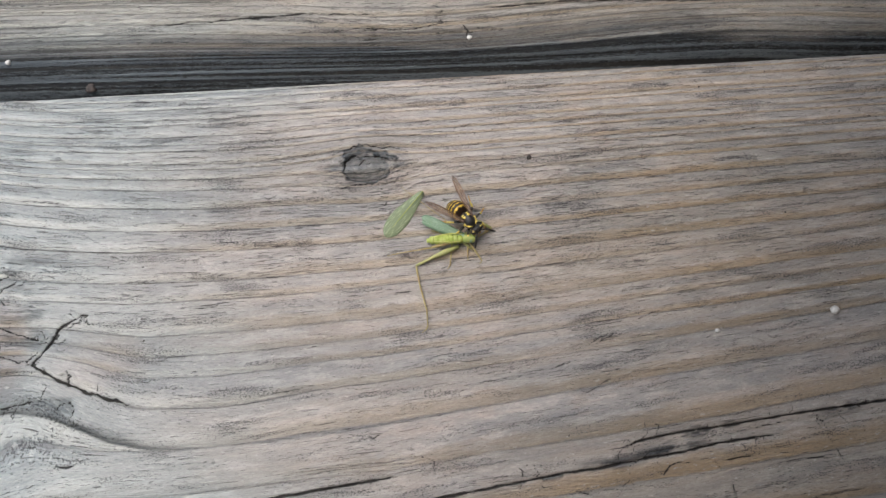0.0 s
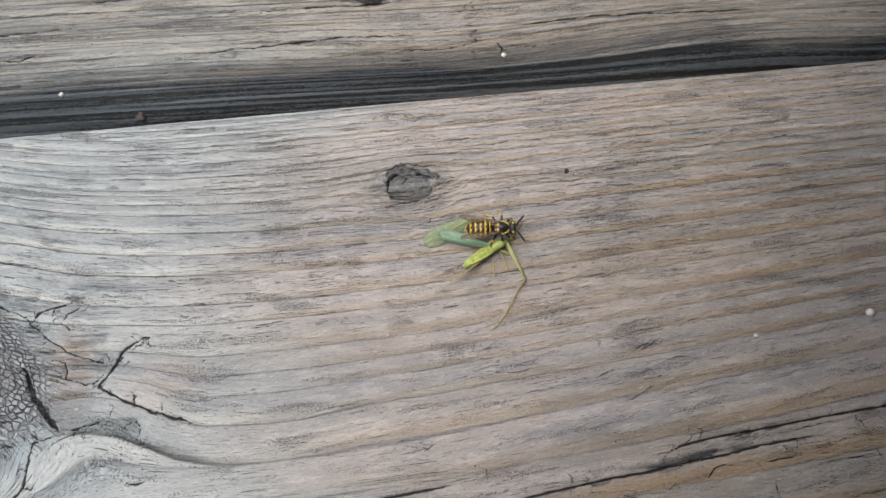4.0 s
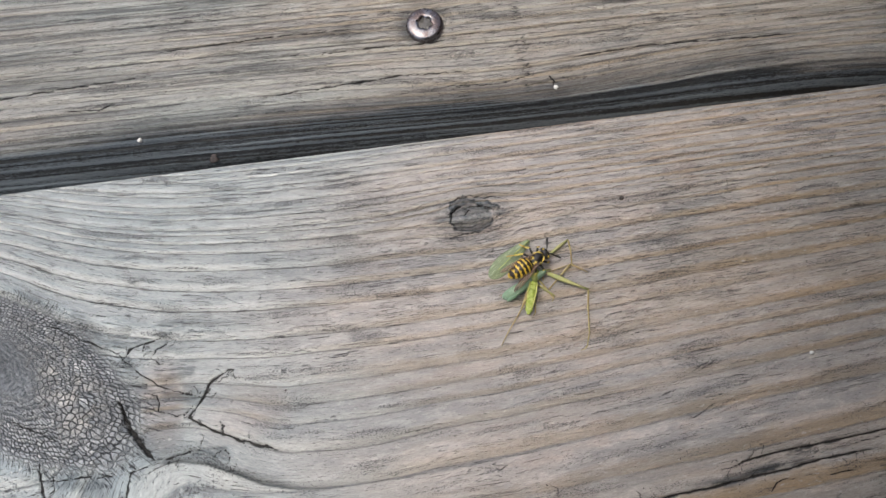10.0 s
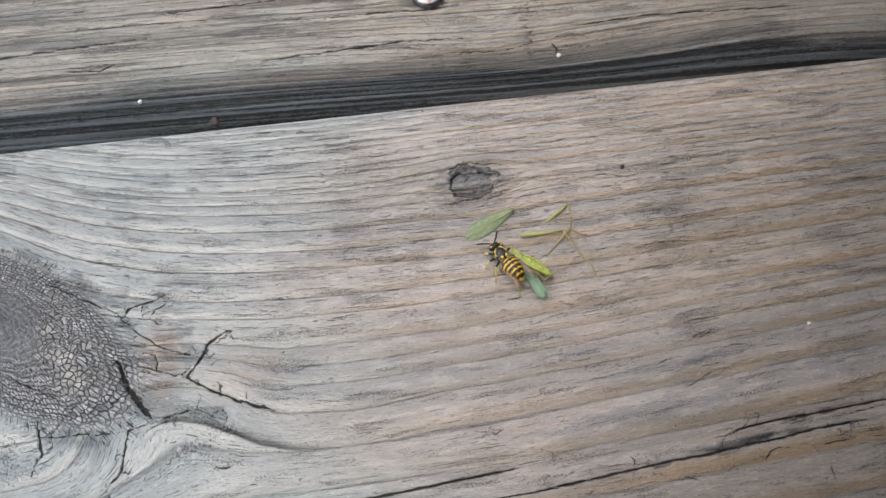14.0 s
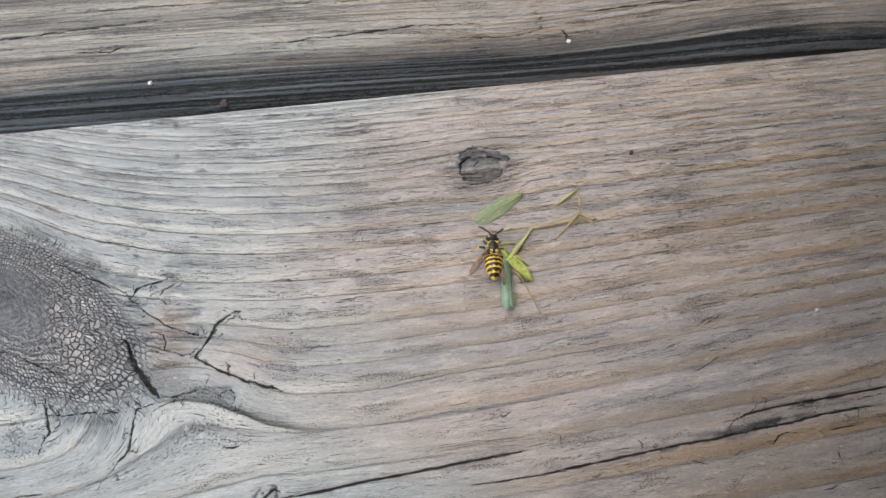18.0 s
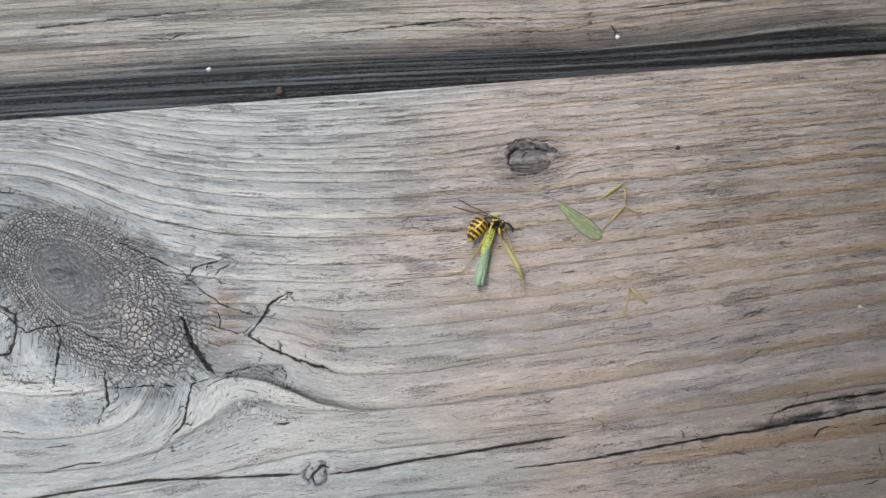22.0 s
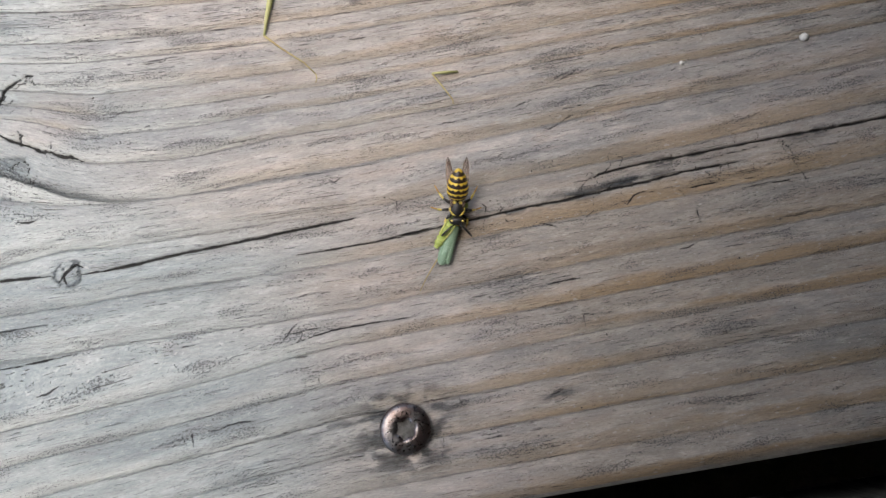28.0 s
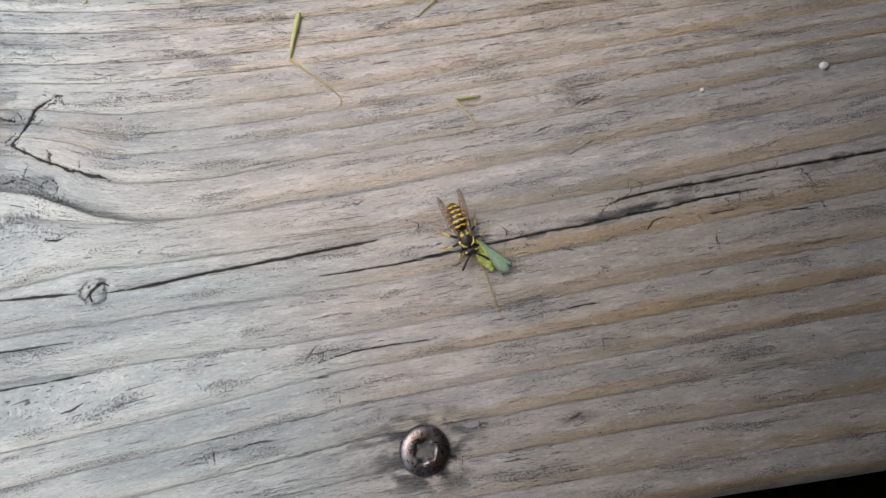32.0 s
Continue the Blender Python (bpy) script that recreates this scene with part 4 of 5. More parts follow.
# unseen block added to shade the planks towards the lower right
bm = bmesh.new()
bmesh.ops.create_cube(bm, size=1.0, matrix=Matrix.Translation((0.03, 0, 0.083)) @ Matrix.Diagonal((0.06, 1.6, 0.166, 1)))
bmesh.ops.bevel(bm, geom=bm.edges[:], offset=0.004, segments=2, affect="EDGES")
wall = part("shade_block", bm, EARTH, None)
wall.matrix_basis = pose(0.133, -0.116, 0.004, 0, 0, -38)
tagged(wall, "unseen dark block with an overhang, added to shade the right of the planks", "wall", kind="structure")
# slab reaching over the planks, added to cut off more of the sky
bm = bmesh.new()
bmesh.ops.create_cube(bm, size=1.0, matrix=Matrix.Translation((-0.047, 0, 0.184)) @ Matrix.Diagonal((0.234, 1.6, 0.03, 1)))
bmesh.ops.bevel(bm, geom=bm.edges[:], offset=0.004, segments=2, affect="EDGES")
part("shade_overhang", bm, EARTH, wall)


# ---------------------------------------------------------------- screws
def screw(x, y, z, turn):
    s = thing("deck_screw", "round-headed tarnished steel screw with a star socket, driven into a plank", "screw", "deck screws")
    bm = bmesh.new()
    prof = [(4.62, -1.6), (4.66, 0.1), (4.52, 0.5), (4.25, 0.80), (3.8, 0.97), (3.2, 1.08), (2.7, 1.14), (2.3, 1.16)]
    n = 48
    rings = [[bm.verts.new(Vector((r * math.cos(a), r * math.sin(a), h)) * MM) for a in (2 * math.pi * k / n for k in range(n))] for r, h in prof]
    star = lambda a, r: r * (1 + 0.16 * math.cos(6 * a))
    for r, h in ((1.72, 1.06), (1.64, 0.3)):
        rings.append([bm.verts.new(Vector((star(a, r) * math.cos(a), star(a, r) * math.sin(a), h)) * MM) for a in (2 * math.pi * k / n for k in range(n))])
    for a, b in zip(rings, rings[1:]):
        for k in range(n):
            bm.faces.new((a[k], a[(k + 1) % n], b[(k + 1) % n], b[k]))
    part("head", bm, STEEL, s, "tarnished steel head")
    bm = bmesh.new()
    blobby = [bm.verts.new(Vector((star(a, 1.66) * math.cos(a), star(a, 1.66) * math.sin(a), 0.62)) * MM) for a in (2 * math.pi * k / n for k in range(n))]
    low = [bm.verts.new(Vector((v.co.x * 0.6, v.co.y * 0.6, 0.5 * MM))) for v in blobby]
    for k in range(n):
        bm.faces.new((blobby[k], blobby[(k + 1) % n], low[(k + 1) % n], low[k]))
    bm.faces.new(low)
    part("socket", bm, SOCKET, s, "dirt-filled star socket")
    bm = bmesh.new()
    tube(bm, [(0, 0, -1.5), (0, 0, -30), (0, 0, -40)], [2.1, 2.1, 0.2], 10)
    part("shank", bm, STEEL, s)
    s.matrix_basis = pose(x * MM, y * MM, z * MM, 0, 0, turn)
    return s


screw(4.7, -103.1, 0.0, 14)
screw(-3.7, 50.8, 0.0, 40)


# ---------------------------------------------------------------- wasp
def wasp_leg(parent, side, hip, knee, ankle, toe):
    leg = part("leg", tube(bmesh.new(), [hip, [(a + b) / 2 for a, b in zip(hip, knee)], knee], [0.22, 0.30, 0.2], 8), BLACK, parent)
    part("tibia", tube(bmesh.new(), [knee, [(a + b) / 2 for a, b in zip(knee, ankle)], ankle], [0.18, 0.24, 0.17], 8), YELLOW, leg, "yellow lower leg")
    mid = [(a + 2 * b) / 3 for a, b in zip(ankle, toe)]
    part("foot", tube(bmesh.new(), [ankle, mid, toe], [0.14, 0.12, 0.07], 6), AMBER, leg, "amber foot")
    return leg


wasp = thing("wasp", "black and yellow striped wasp gripping its green prey", "wasp")
bm = bmesh.new()
blob(bm, [(-2.05, 0.5), (-1.9, 0.9), (-1.4, 1.25), (-0.6, 1.45), (0.2, 1.5), (0.9, 1.32), (1.4, 1.0), (1.6, 0.5)], (0.98, 0.95), 24)
thorax = part("thorax", bm, BLACK, wasp, "black thorax with yellow marks")
for side in (1, -1):
    part("collar_stripe", tube(bmesh.new(), [(1.45, 0.35 * side, 0.85), (1.0, 1.0 * side, 0.9), (0.3, 1.38 * side, 0.55)], [0.12, 0.2, 0.1], 8), YELLOW, thorax)
    part("shoulder_spot", ball(bmesh.new(), (0.1, 1.34 * side, 0.62), (0.32, 0.2, 0.2)), YELLOW, thorax)
    part("back_spot", ball(bmesh.new(), (-1.05, 0.55 * side, 1.15), (0.30, 0.40, 0.16)), YELLOW, thorax)
    part("rear_spot", ball(bmesh.new(), (-1.55, 0.5 * side, 0.88), (0.20, 0.42, 0.16)), YELLOW, thorax)
    part("flank_spot", ball(bmesh.new(), (0.1, 1.40 * side, -0.25), (0.36, 0.14, 0.30)), YELLOW, thorax)
bm = bmesh.new()
blob(bm, [(1.55, 0.4), (1.75, 1.1), (2.15, 1.45), (2.6, 1.35), (2.95, 0.95), (3.1, 0.4)], (1.06, 0.82), 22)
head = part("head", bm, BLACK, wasp, "black head with a yellow face")
part("face", ball(bmesh.new(), (2.78, 0, -0.35), (0.42, 0.75, 0.62)), YELLOW, head, "yellow face plate")
for side in (1, -1):
    part("eye", ball(bmesh.new(), (2.35, 1.12 * side, 0.12), (0.42, 0.36, 0.68)), BLACK, head)
    part("brow_spot", ball(bmesh.new(), (2.35, 0.95 * side, 0.78), (0.24, 0.34, 0.22)), YELLOW, head)
    part("jaw", tube(bmesh.new(), [(2.7, 0.5 * side, -0.8), (3.1, 0.45 * side, -1.1), (3.3, 0.12 * side, -1.25)], [0.22, 0.2, 0.08], 8), AMBER, head)
    part("antenna", tube(bmesh.new(), [(2.95, 0.35 * side, 0.35), (3.3, 0.85 * side, 0.75), (3.6, 1.3 * side, 0.65), (4.3, 2.0 * side, 0.25), (4.9, 2.6 * side, -0.25), (5.2, 2.85 * side, -0.7)],
                         [0.14, 0.15, 0.18, 0.21, 0.21, 0.13], 8), BLACK, head, "thick black antenna")
    wasp_leg(wasp, side, (0.9, 0.8 * side, -0.9), (1.9, 2.0 * side, -0.7), (2.7, 2.2 * side, -2.2), (3.5, 1.9 * side, -3.1))
    wasp_leg(wasp, side, (0.1, 1.0 * side, -1.0), (0.2, 2.9 * side, -0.5), (0.0, 3.7 * side, -2.3), (-0.5, 5.0 * side, -3.1))
    wasp_leg(wasp, side, (-0.9, 0.9 * side, -1.0), (-1.9, 2.6 * side, -0.3), (-3.2, 3.4 * side, -2.2), (-4.7, 4.2 * side, -3.1))

SEG = [(0.0, 0.30), (0.15, 0.45), (0.40, 1.35), (0.75, 1.90), (1.3, 2.20), (2.1, 2.24), (2.9, 2.16), (3.8, 1.92), (4.6, 1.58), (5.3, 1.15), (5.9, 0.62), (6.2, 0.12)]


def girth(s):
    return float(np.interp(s, [a for a, _ in SEG], [b for _, b in SEG]))


bm = bmesh.new()
stops = []
s = 0.0
while s < 6.2:
    stops.append((-s, girth(s) * (1 - 0.035 * ((s / 1.03) % 1 < 0.14))))
    s += 0.09
blob(bm, stops, (0.93, 0.87), 28, lambda x: (0, -0.06 * x - 0.030 * x * x))
abdomen = part("abdomen", bm, STRIPES, wasp, "tapered abdomen banded black and yellow")

wings = {}
for side, name in ((1, "left"), (-1, "right")):
    bm = bmesh.new()
    blade(bm, 9.4, 1.25, 0.25, 0.05, bow=0.25 * side, start=0.3, blunt=2.6)
    w = part("wing", bm, SMOKY, wasp, "narrow smoky brown wing")
    part("wing_edge", tube(bmesh.new(), [(0, 0.35 * side, 0.06), (3, 0.64 * side, 0.12), (6.4, 0.80 * side, 0.12), (8.6, 0.62 * side, 0.08)], [0.12, 0.11, 0.10, 0.04], 6), BROWN, w, "dark leading edge")
    wings[side] = w


wasp.scale = (0.97, 0.97, 0.97)

# ---------------------------------------------------------------- prey
katydid = thing("katydid", "pale green katydid body being cut apart by a wasp", "insect")
bm = bmesh.new()
blob(bm, [(2.3, 0.3), (2.0, 0.95), (1.2, 1.15), (0.4, 1.1), (-0.4, 1.0), (-1.0, 0.7), (-1.2, 0.3)], (0.9, 0.95), 18)
part("thorax", bm, GREEN, katydid, "green thorax and head")
belly_profile, s = [], 0.0
while s <= 7.6:
    r = float(np.interp(s, [0, 0.6, 2.5, 4.5, 6.4, 7.6], [0.75, 1.08, 1.20, 1.10, 0.90, 0.38]))
    belly_profile.append((-0.6 - s, r * (1 - 0.17 * ((s % 1.0) < 0.24))))
    s += 0.12
belly = part("abdomen", blob(bmesh.new(), belly_profile, (0.95, 0.9), 18), LIME, katydid, "ringed yellow-green abdomen")
for side in (1, -1):
    part("side_stripe", tube(bmesh.new(), [(-0.9, 0.78 * side, 0.84), (-3, 0.92 * side, 0.93), (-5.2, 0.76 * side, 0.84), (-6.9, 0.48 * side, 0.58)], [0.1, 0.16, 0.14, 0.05], 6), PALE_LIME, belly, "pale yellow-green stripe")
hind_wings = part("hind_wing", blade(bmesh.new(), 11.5, 3.2, 0.3, 0.09, bow=-0.2, start=0.45, blunt=5.0, fold=1.2), MINTY, katydid, "folded pale blue-green hind wing")
part("under_wing", blade(bmesh.new(), 11.0, 1.8, 0.05, 0.09, bow=0.9, start=0.45, blunt=3.0, fold=1.0), MINTY, hind_wings, "second folded pale wing")
bm = bmesh.new()
tube(bm, [(0, 0, 0), (-3.5, 0, 0.5), (-7.5, 0, 0.4)], [0.35, 0.45, 0.2], 8)
trail_leg = part("hind_leg", bm, STRAW, katydid, "straw-coloured hind leg")
trail_shin = part("tibia", tube(bmesh.new(), [(0, 0, 0), (-2.5, 0.3, -0.3), (-6.0, 0.8, -0.8), (-9.0, 1.0, -1.0)], [0.18, 0.15, 0.12, 0.06], 6), STRAW, trail_leg)

tegmen = thing("wing_cover", "torn-off leaf-like green wing cover lying on the plank", "insect wing")
part("membrane", blade(bmesh.new(), 13.2, 4.3, 0.45, 0.08, bow=0.2, start=0.22, blunt=3.0), LEAFY, tegmen)
part("mid_vein", tube(bmesh.new(), [(0.1, 0, 0.55), (4, 0.03, 0.48), (8, 0.1, 0.36), (12.6, 0.2, 0.2)], [0.12, 0.11, 0.09, 0.03], 6), GREEN, tegmen, "paler raised vein")
for ob in tegmen.children:
    ob.data.transform(Matrix.Rotation(math.pi, 4, "Z") @ Matrix.Scale(0.94, 4) @ Matrix.Translation((-6.6 * MM, 0, 0)))


def torn_leg(name, label, bits):
    """A severed leg: bits of name, material, points, radii, its joint at the origin."""
    leg = thing(name, label, "insect leg", "torn-off insect legs")
    for bit, mat, pts, radii in bits:
        part(bit, tube(bmesh.new(), pts, radii, 8), mat, leg)
    return leg


leg_pair = torn_leg("insect_leg", "straw-green forked pair of torn-off legs lying on the plank", [
    ("femur", OLIVE, [(0.6, 5.7, 0.2), (-1.8, 4.4, 0.35), (-4.9, 2.6, 0.1)], [0.22, 0.42, 0.25]),
    ("tibia", STRAW, [(0.6, 5.7, 0.2), (0.6, 3, 0.4), (0.3, 0.1, 0.1)], [0.2, 0.17, 0.15]),
    ("tarsus", STRAW, [(0.0, 0, 0.1), (-2.8, -2.2, 0.3), (-6.1, -4.9, 0.0)], [0.24, 0.2, 0.12]),
    ("claw", STRAW, [(0.0, 0, 0.1), (1.7, -1.3, 0.25), (3.4, -2.4, 0.0)], [0.2, 0.17, 0.08]),
    ("feeler", STRAW, [(0, 0, 0.1), (-6, -1.2, 0.4), (-12, -3.0, 0.2), (-17.5, -4.6, 0)], [0.1, 0.08, 0.07, 0.04])])
bent_leg = torn_leg("insect_leg", "thin bent straw-green leg torn off the prey", [
    ("femur", OLIVE, [(0, 0, 0.15), (1.5, -2.0, 0.35), (3.1, -4.0, 0.1)], [0.2, 0.3, 0.2]),
    ("tibia", STRAW, [(0, 0, 0.15), (-1.2, -3.2, 0.3), (-2.3, -6.2, 0.1), (-3.0, -6.7, 0)], [0.18, 0.15, 0.13, 0.08])])
far_leg = torn_leg("insect_leg", "thin bent straw-green leg flung towards the large knot", [
    ("femur", OLIVE, [(0, 0, 0.15), (1.7, -0.8, 0.35), (3.5, -2.0, 0.1)], [0.18, 0.22, 0.14]),
    ("tibia", STRAW, [(0, 0, 0.15), (-0.5, -3.5, 0.3), (-1.2, -6.8, 0.1), (-2.0, -6.9, 0)], [0.2, 0.2, 0.15, 0.08])])
jump_leg = torn_leg("insect_leg", "long hind leg with a swollen green thigh and straw shin", [
    ("femur", OLIVE, [(0, 0, 0.2), (3.2, 0.1, 0.45), (6.8, 0.1, 0.6), (9.6, 0, 0.4)], [0.22, 0.36, 0.58, 0.42])])
shin = part("tibia", tube(bmesh.new(), [(0, 0, 0.2), (4, -0.2, 0.4), (9.5, 0, 0.25), (12.6, -0.5, 0.1)], [0.22, 0.18, 0.15, 0.1], 8), STRAW, jump_leg)
part("foot", tube(bmesh.new(), [(12.6, -0.5, 0.1), (13.2, -1.0, 0.1), (13.6, -1.9, 0.05)], [0.13, 0.12, 0.06], 8), STRAW, shin)

# ---------------------------------------------------------------- crumbs
bm = bmesh.new()
rng = random.Random(4)
for _ in range(120):
    x, y = rng.uniform(-130, 120), rng.uniform(-112, 60)
    if 18 < y < 31:
        continue
    r = rng.uniform(0.06, 0.2)
    bmesh.ops.create_icosphere(bm, subdivisions=1, radius=1.0, matrix=pose(x * MM, y * MM, 0.0, rng.uniform(0, 90), 0, rng.uniform(0, 180)) @ Matrix.Diagonal((r * MM * 1.5, r * MM, r * MM * 0.8, 1)))
tagged(part("specks", bm, DEBRIS, None), "tiny dark specks scattered over the planks", "debris", kind="stuff")
for x, y, z, r, mat, lab in ((25.5, 29.4, 0.15, 0.62, GRIT, "tiny white grain on the dark plank edge"), (95.0, -39.4, 0.1, 0.9, GRIT, "small white crumb on the plank"),
                             (35.3, -0.7, 0.1, 0.55, DEBRIS, "dark crumb on the plank"), (-57.9, 23.1, -2.3, 1.1, DEBRIS, "dark reddish crumb in the plank gap"),
                             (-74.3, 29.0, 0.05, 0.55, GRIT, "pale grain on the dark plank edge"), (69.0, -41.5, 0.1, 0.5, GRIT, "pale crumb on the plank")):
    bm = bmesh.new()
    bmesh.ops.create_icosphere(bm, subdivisions=2, radius=1.0)
    for v in bm.verts:
        v.co *= r * MM * (1 + 0.5 * noise.noise(v.co * 1.7 + Vector((x, y, 0))))
        v.co.z *= 0.6
    c = part("crumb", bm, mat, None)
    c.location = (x * MM, y * MM, z * MM)
    tagged(c, lab, "crumb")

# ---------------------------------------------------------------- the moves
# seconds, place (mm), heading, pitch, roll
WASP = [
    (0.0, 20.3, -15.4, 3.9, -54.0, -4.0, 4.0),
    (1.0, 18.6, -12.8, 3.6, -10.1, -9.6, -20.0),
    (2.0, 17.9, -11.5, 3.5, -7.6, -6.9, -20.0),
    (3.0, 18.8, -10.7, 3.5, -1.5, -3.9, -20.0),
    (4.0, 18.5, -13.3, 3.5, -4.7, -3.9, 8.0),
    (4.5, 17.3, -12.6, 3.5, 0.8, -3.9, 8.0),
    (6.5, 16.0, -11.8, 3.6, 14.8, -9.3, 8.0),
    (7.0, 16.4, -11.7, 3.7, 32.9, -12.3, 8.0),
    (8.0, 16.8, -12.7, 3.6, -9.7, -10.0, 8.0),
    (8.5, 15.6, -11.5, 3.6, 8.8, -11.3, 8.0),
    (9.0, 16.0, -12.1, 3.7, 24.3, -13.8, 8.0),
    (10.0, 12.7, -13.2, 3.5, 26.0, -5.2, 8.0),
    (11.0, 7.3, -12.6, 3.6, 64.0, -7.4, 8.0),
    (12.0, 5.1, -14.1, 3.5, 92.7, -3.9, 8.0),
    (13.0, 4.1, -14.6, 3.5, 99.4, -3.9, 8.0),
    (14.0, 4.0, -18.7, 3.5, 118.5, -7.0, 8.0),
    (14.5, 3.6, -18.7, 3.6, 113.8, -9.5, 8.0),
    (16.5, 0.4, -20.2, 3.6, 104.9, -7.6, 12.0),
    (17.0, -0.2, -21.2, 3.5, 106.5, -5.9, 12.0),
    (18.0, -0.1, -20.6, 3.6, 83.0, -7.4, 12.0),
    (19.0, -0.2, -17.7, 3.5, 73.3, -5.5, 12.0),
    (20.0, -1.8, -17.0, 3.2, -19.5, 0.0, -68.0),
    (21.0, -3.4, -16.8, 3.2, 2.0, 0.0, -50.0),
    (22.0, -10.2, -16.1, 3.2, -22.0, 0.0, -68.0),
    (23.0, -14.0, -13.3, 3.2, -34.0, 0.0, -68.0),
    (24.0, -14.0, -12.1, 3.2, -50.0, 0.0, -68.0),
    (24.5, -15.2, -12.0, 3.2, -44.0, 0.0, -68.0),
    (26.6, 19.7, -63.5, 3.5, -145.7, -3.9, 0.0),
    (27.0, 19.1, -64.2, 3.5, -140.0, -3.9, 0.0),
    (27.5, 20.8, -66.8, 3.5, -116.8, -3.9, 0.0),
    (28.0, 19.8, -65.1, 3.6, -98.8, -8.0, 0.0),
    (28.5, 18.6, -64.7, 3.5, -95.7, -6.0, 0.0),
    (29.0, 19.6, -65.5, 3.5, -109.0, -3.9, 0.0),
    (29.5, 18.0, -65.0, 3.5, -91.8, -4.2, 0.0),
    (30.0, 18.4, -65.2, 3.5, -75.5, -3.9, 0.0),
    (31.0, 17.9, -65.4, 3.5, -74.4, -3.9, 0.0),
    (32.0, 17.3, -66.2, 3.5, -75.3, -3.9, 0.0),
]
# seconds, the abdomen's lift against the thorax, its turn to the side
BEND = [
    (0.0, -40.0, 0),
    (1.0, 8.0, 0),
    (2.0, 15.0, 0),
    (3.0, -3.9, 0),
    (4.0, -3.9, 0),
    (4.5, -3.9, 0),
    (6.5, 23.2, 0),
    (7.0, 33.3, 0),
    (8.0, 25.7, 0),
    (8.5, 30.1, 0),
    (9.0, 38.2, 0),
    (10.0, 7.7, 0),
    (11.0, 2.0, 0),
    (12.0, -3.9, 0),
    (13.0, -3.9, 0),
    (14.0, 15.4, 0),
    (14.5, 24.2, 0),
    (16.5, 17.3, 0),
    (17.0, 10.9, 0),
    (18.0, 16.8, 0),
    (19.0, 9.0, 0),
    (20.0, -38.0, 36),
    (21.0, -36.0, 30),
    (22.0, -56.0, 46),
    (23.0, -54.0, 46),
    (24.0, -50.0, 52),
    (24.5, -50.0, 50),
    (26.6, -3.9, 0),
    (27.0, -3.9, 0),
    (27.5, -3.9, 0),
    (28.0, 38.0, 0),
    (28.5, 16.0, 0),
    (29.0, -3.9, 0),
    (29.5, 0.9, 0),
    (30.0, -3.9, 0),
    (31.0, -3.9, 0),
    (32.0, -3.9, 0),
]
# seconds, place (mm), heading
KATYDID = [
    (0.0, 19.6, -18.3, 1.6, -0.9),
    (1.0, 18.3, -16.6, 1.6, 26.8),
    (2.0, 17.6, -16.1, 1.6, 25.0),
    (3.0, 18.5, -14.3, 1.6, 30.7),
    (4.0, 16.9, -16.7, 1.6, 25.8),
    (4.5, 15.0, -17.2, 1.6, 37.7),
    (6.5, 14.1, -16.2, 1.6, 60.6),
    (7.0, 14.1, -16.1, 1.6, 66.0),
    (8.0, 16.5, -14.9, 1.6, 35.8),
    (8.5, 13.4, -16.6, 1.6, 63.7),
    (9.0, 13.9, -16.8, 1.6, 68.3),
    (10.0, 11.6, -17.1, 1.6, 71.7),
    (11.0, 9.3, -15.5, 1.6, 105.2),
    (12.0, 7.6, -15.9, 1.6, 120.7),
    (13.0, 7.2, -16.4, 1.6, 121.7),
    (14.0, 8.2, -19.2, 1.6, 142.3),
    (14.5, 7.9, -20.1, 1.6, 124.7),
    (16.5, 4.8, -21.8, 1.6, 126.8),
    (17.0, 4.2, -22.0, 1.6, 129.2),
    (18.0, 2.7, -21.9, 1.6, 129.0),
    (19.0, 1.6, -20.6, 1.6, 110.8),
    (20.0, 0.5, -18.6, 1.6, 38.0),
    (21.0, -4.9, -19.0, 1.6, 106.0),
    (22.0, -9.8, -16.0, 1.6, 67.0),
    (23.0, -13.8, -14.1, 1.6, 71.1),
    (24.0, -14.1, -12.8, 1.6, 40.1),
    (24.5, -14.0, -13.8, 1.6, 7.6),
    (26.6, 22.0, -63.6, 1.6, -1.8),
    (27.0, 21.4, -65.2, 1.6, -15.1),
    (27.5, 21.1, -67.2, 1.6, 21.3),
    (28.0, 20.3, -65.3, 1.6, 48.8),
    (28.5, 20.0, -65.0, 1.6, 49.5),
    (29.0, 20.1, -64.7, 1.6, 70.5),
    (29.5, 19.8, -64.4, 1.6, 56.1),
    (30.0, 20.5, -64.3, 1.6, 68.8),
    (31.0, 19.8, -64.4, 1.6, 76.2),
    (32.0, 17.7, -65.0, 1.6, 118.6),
]
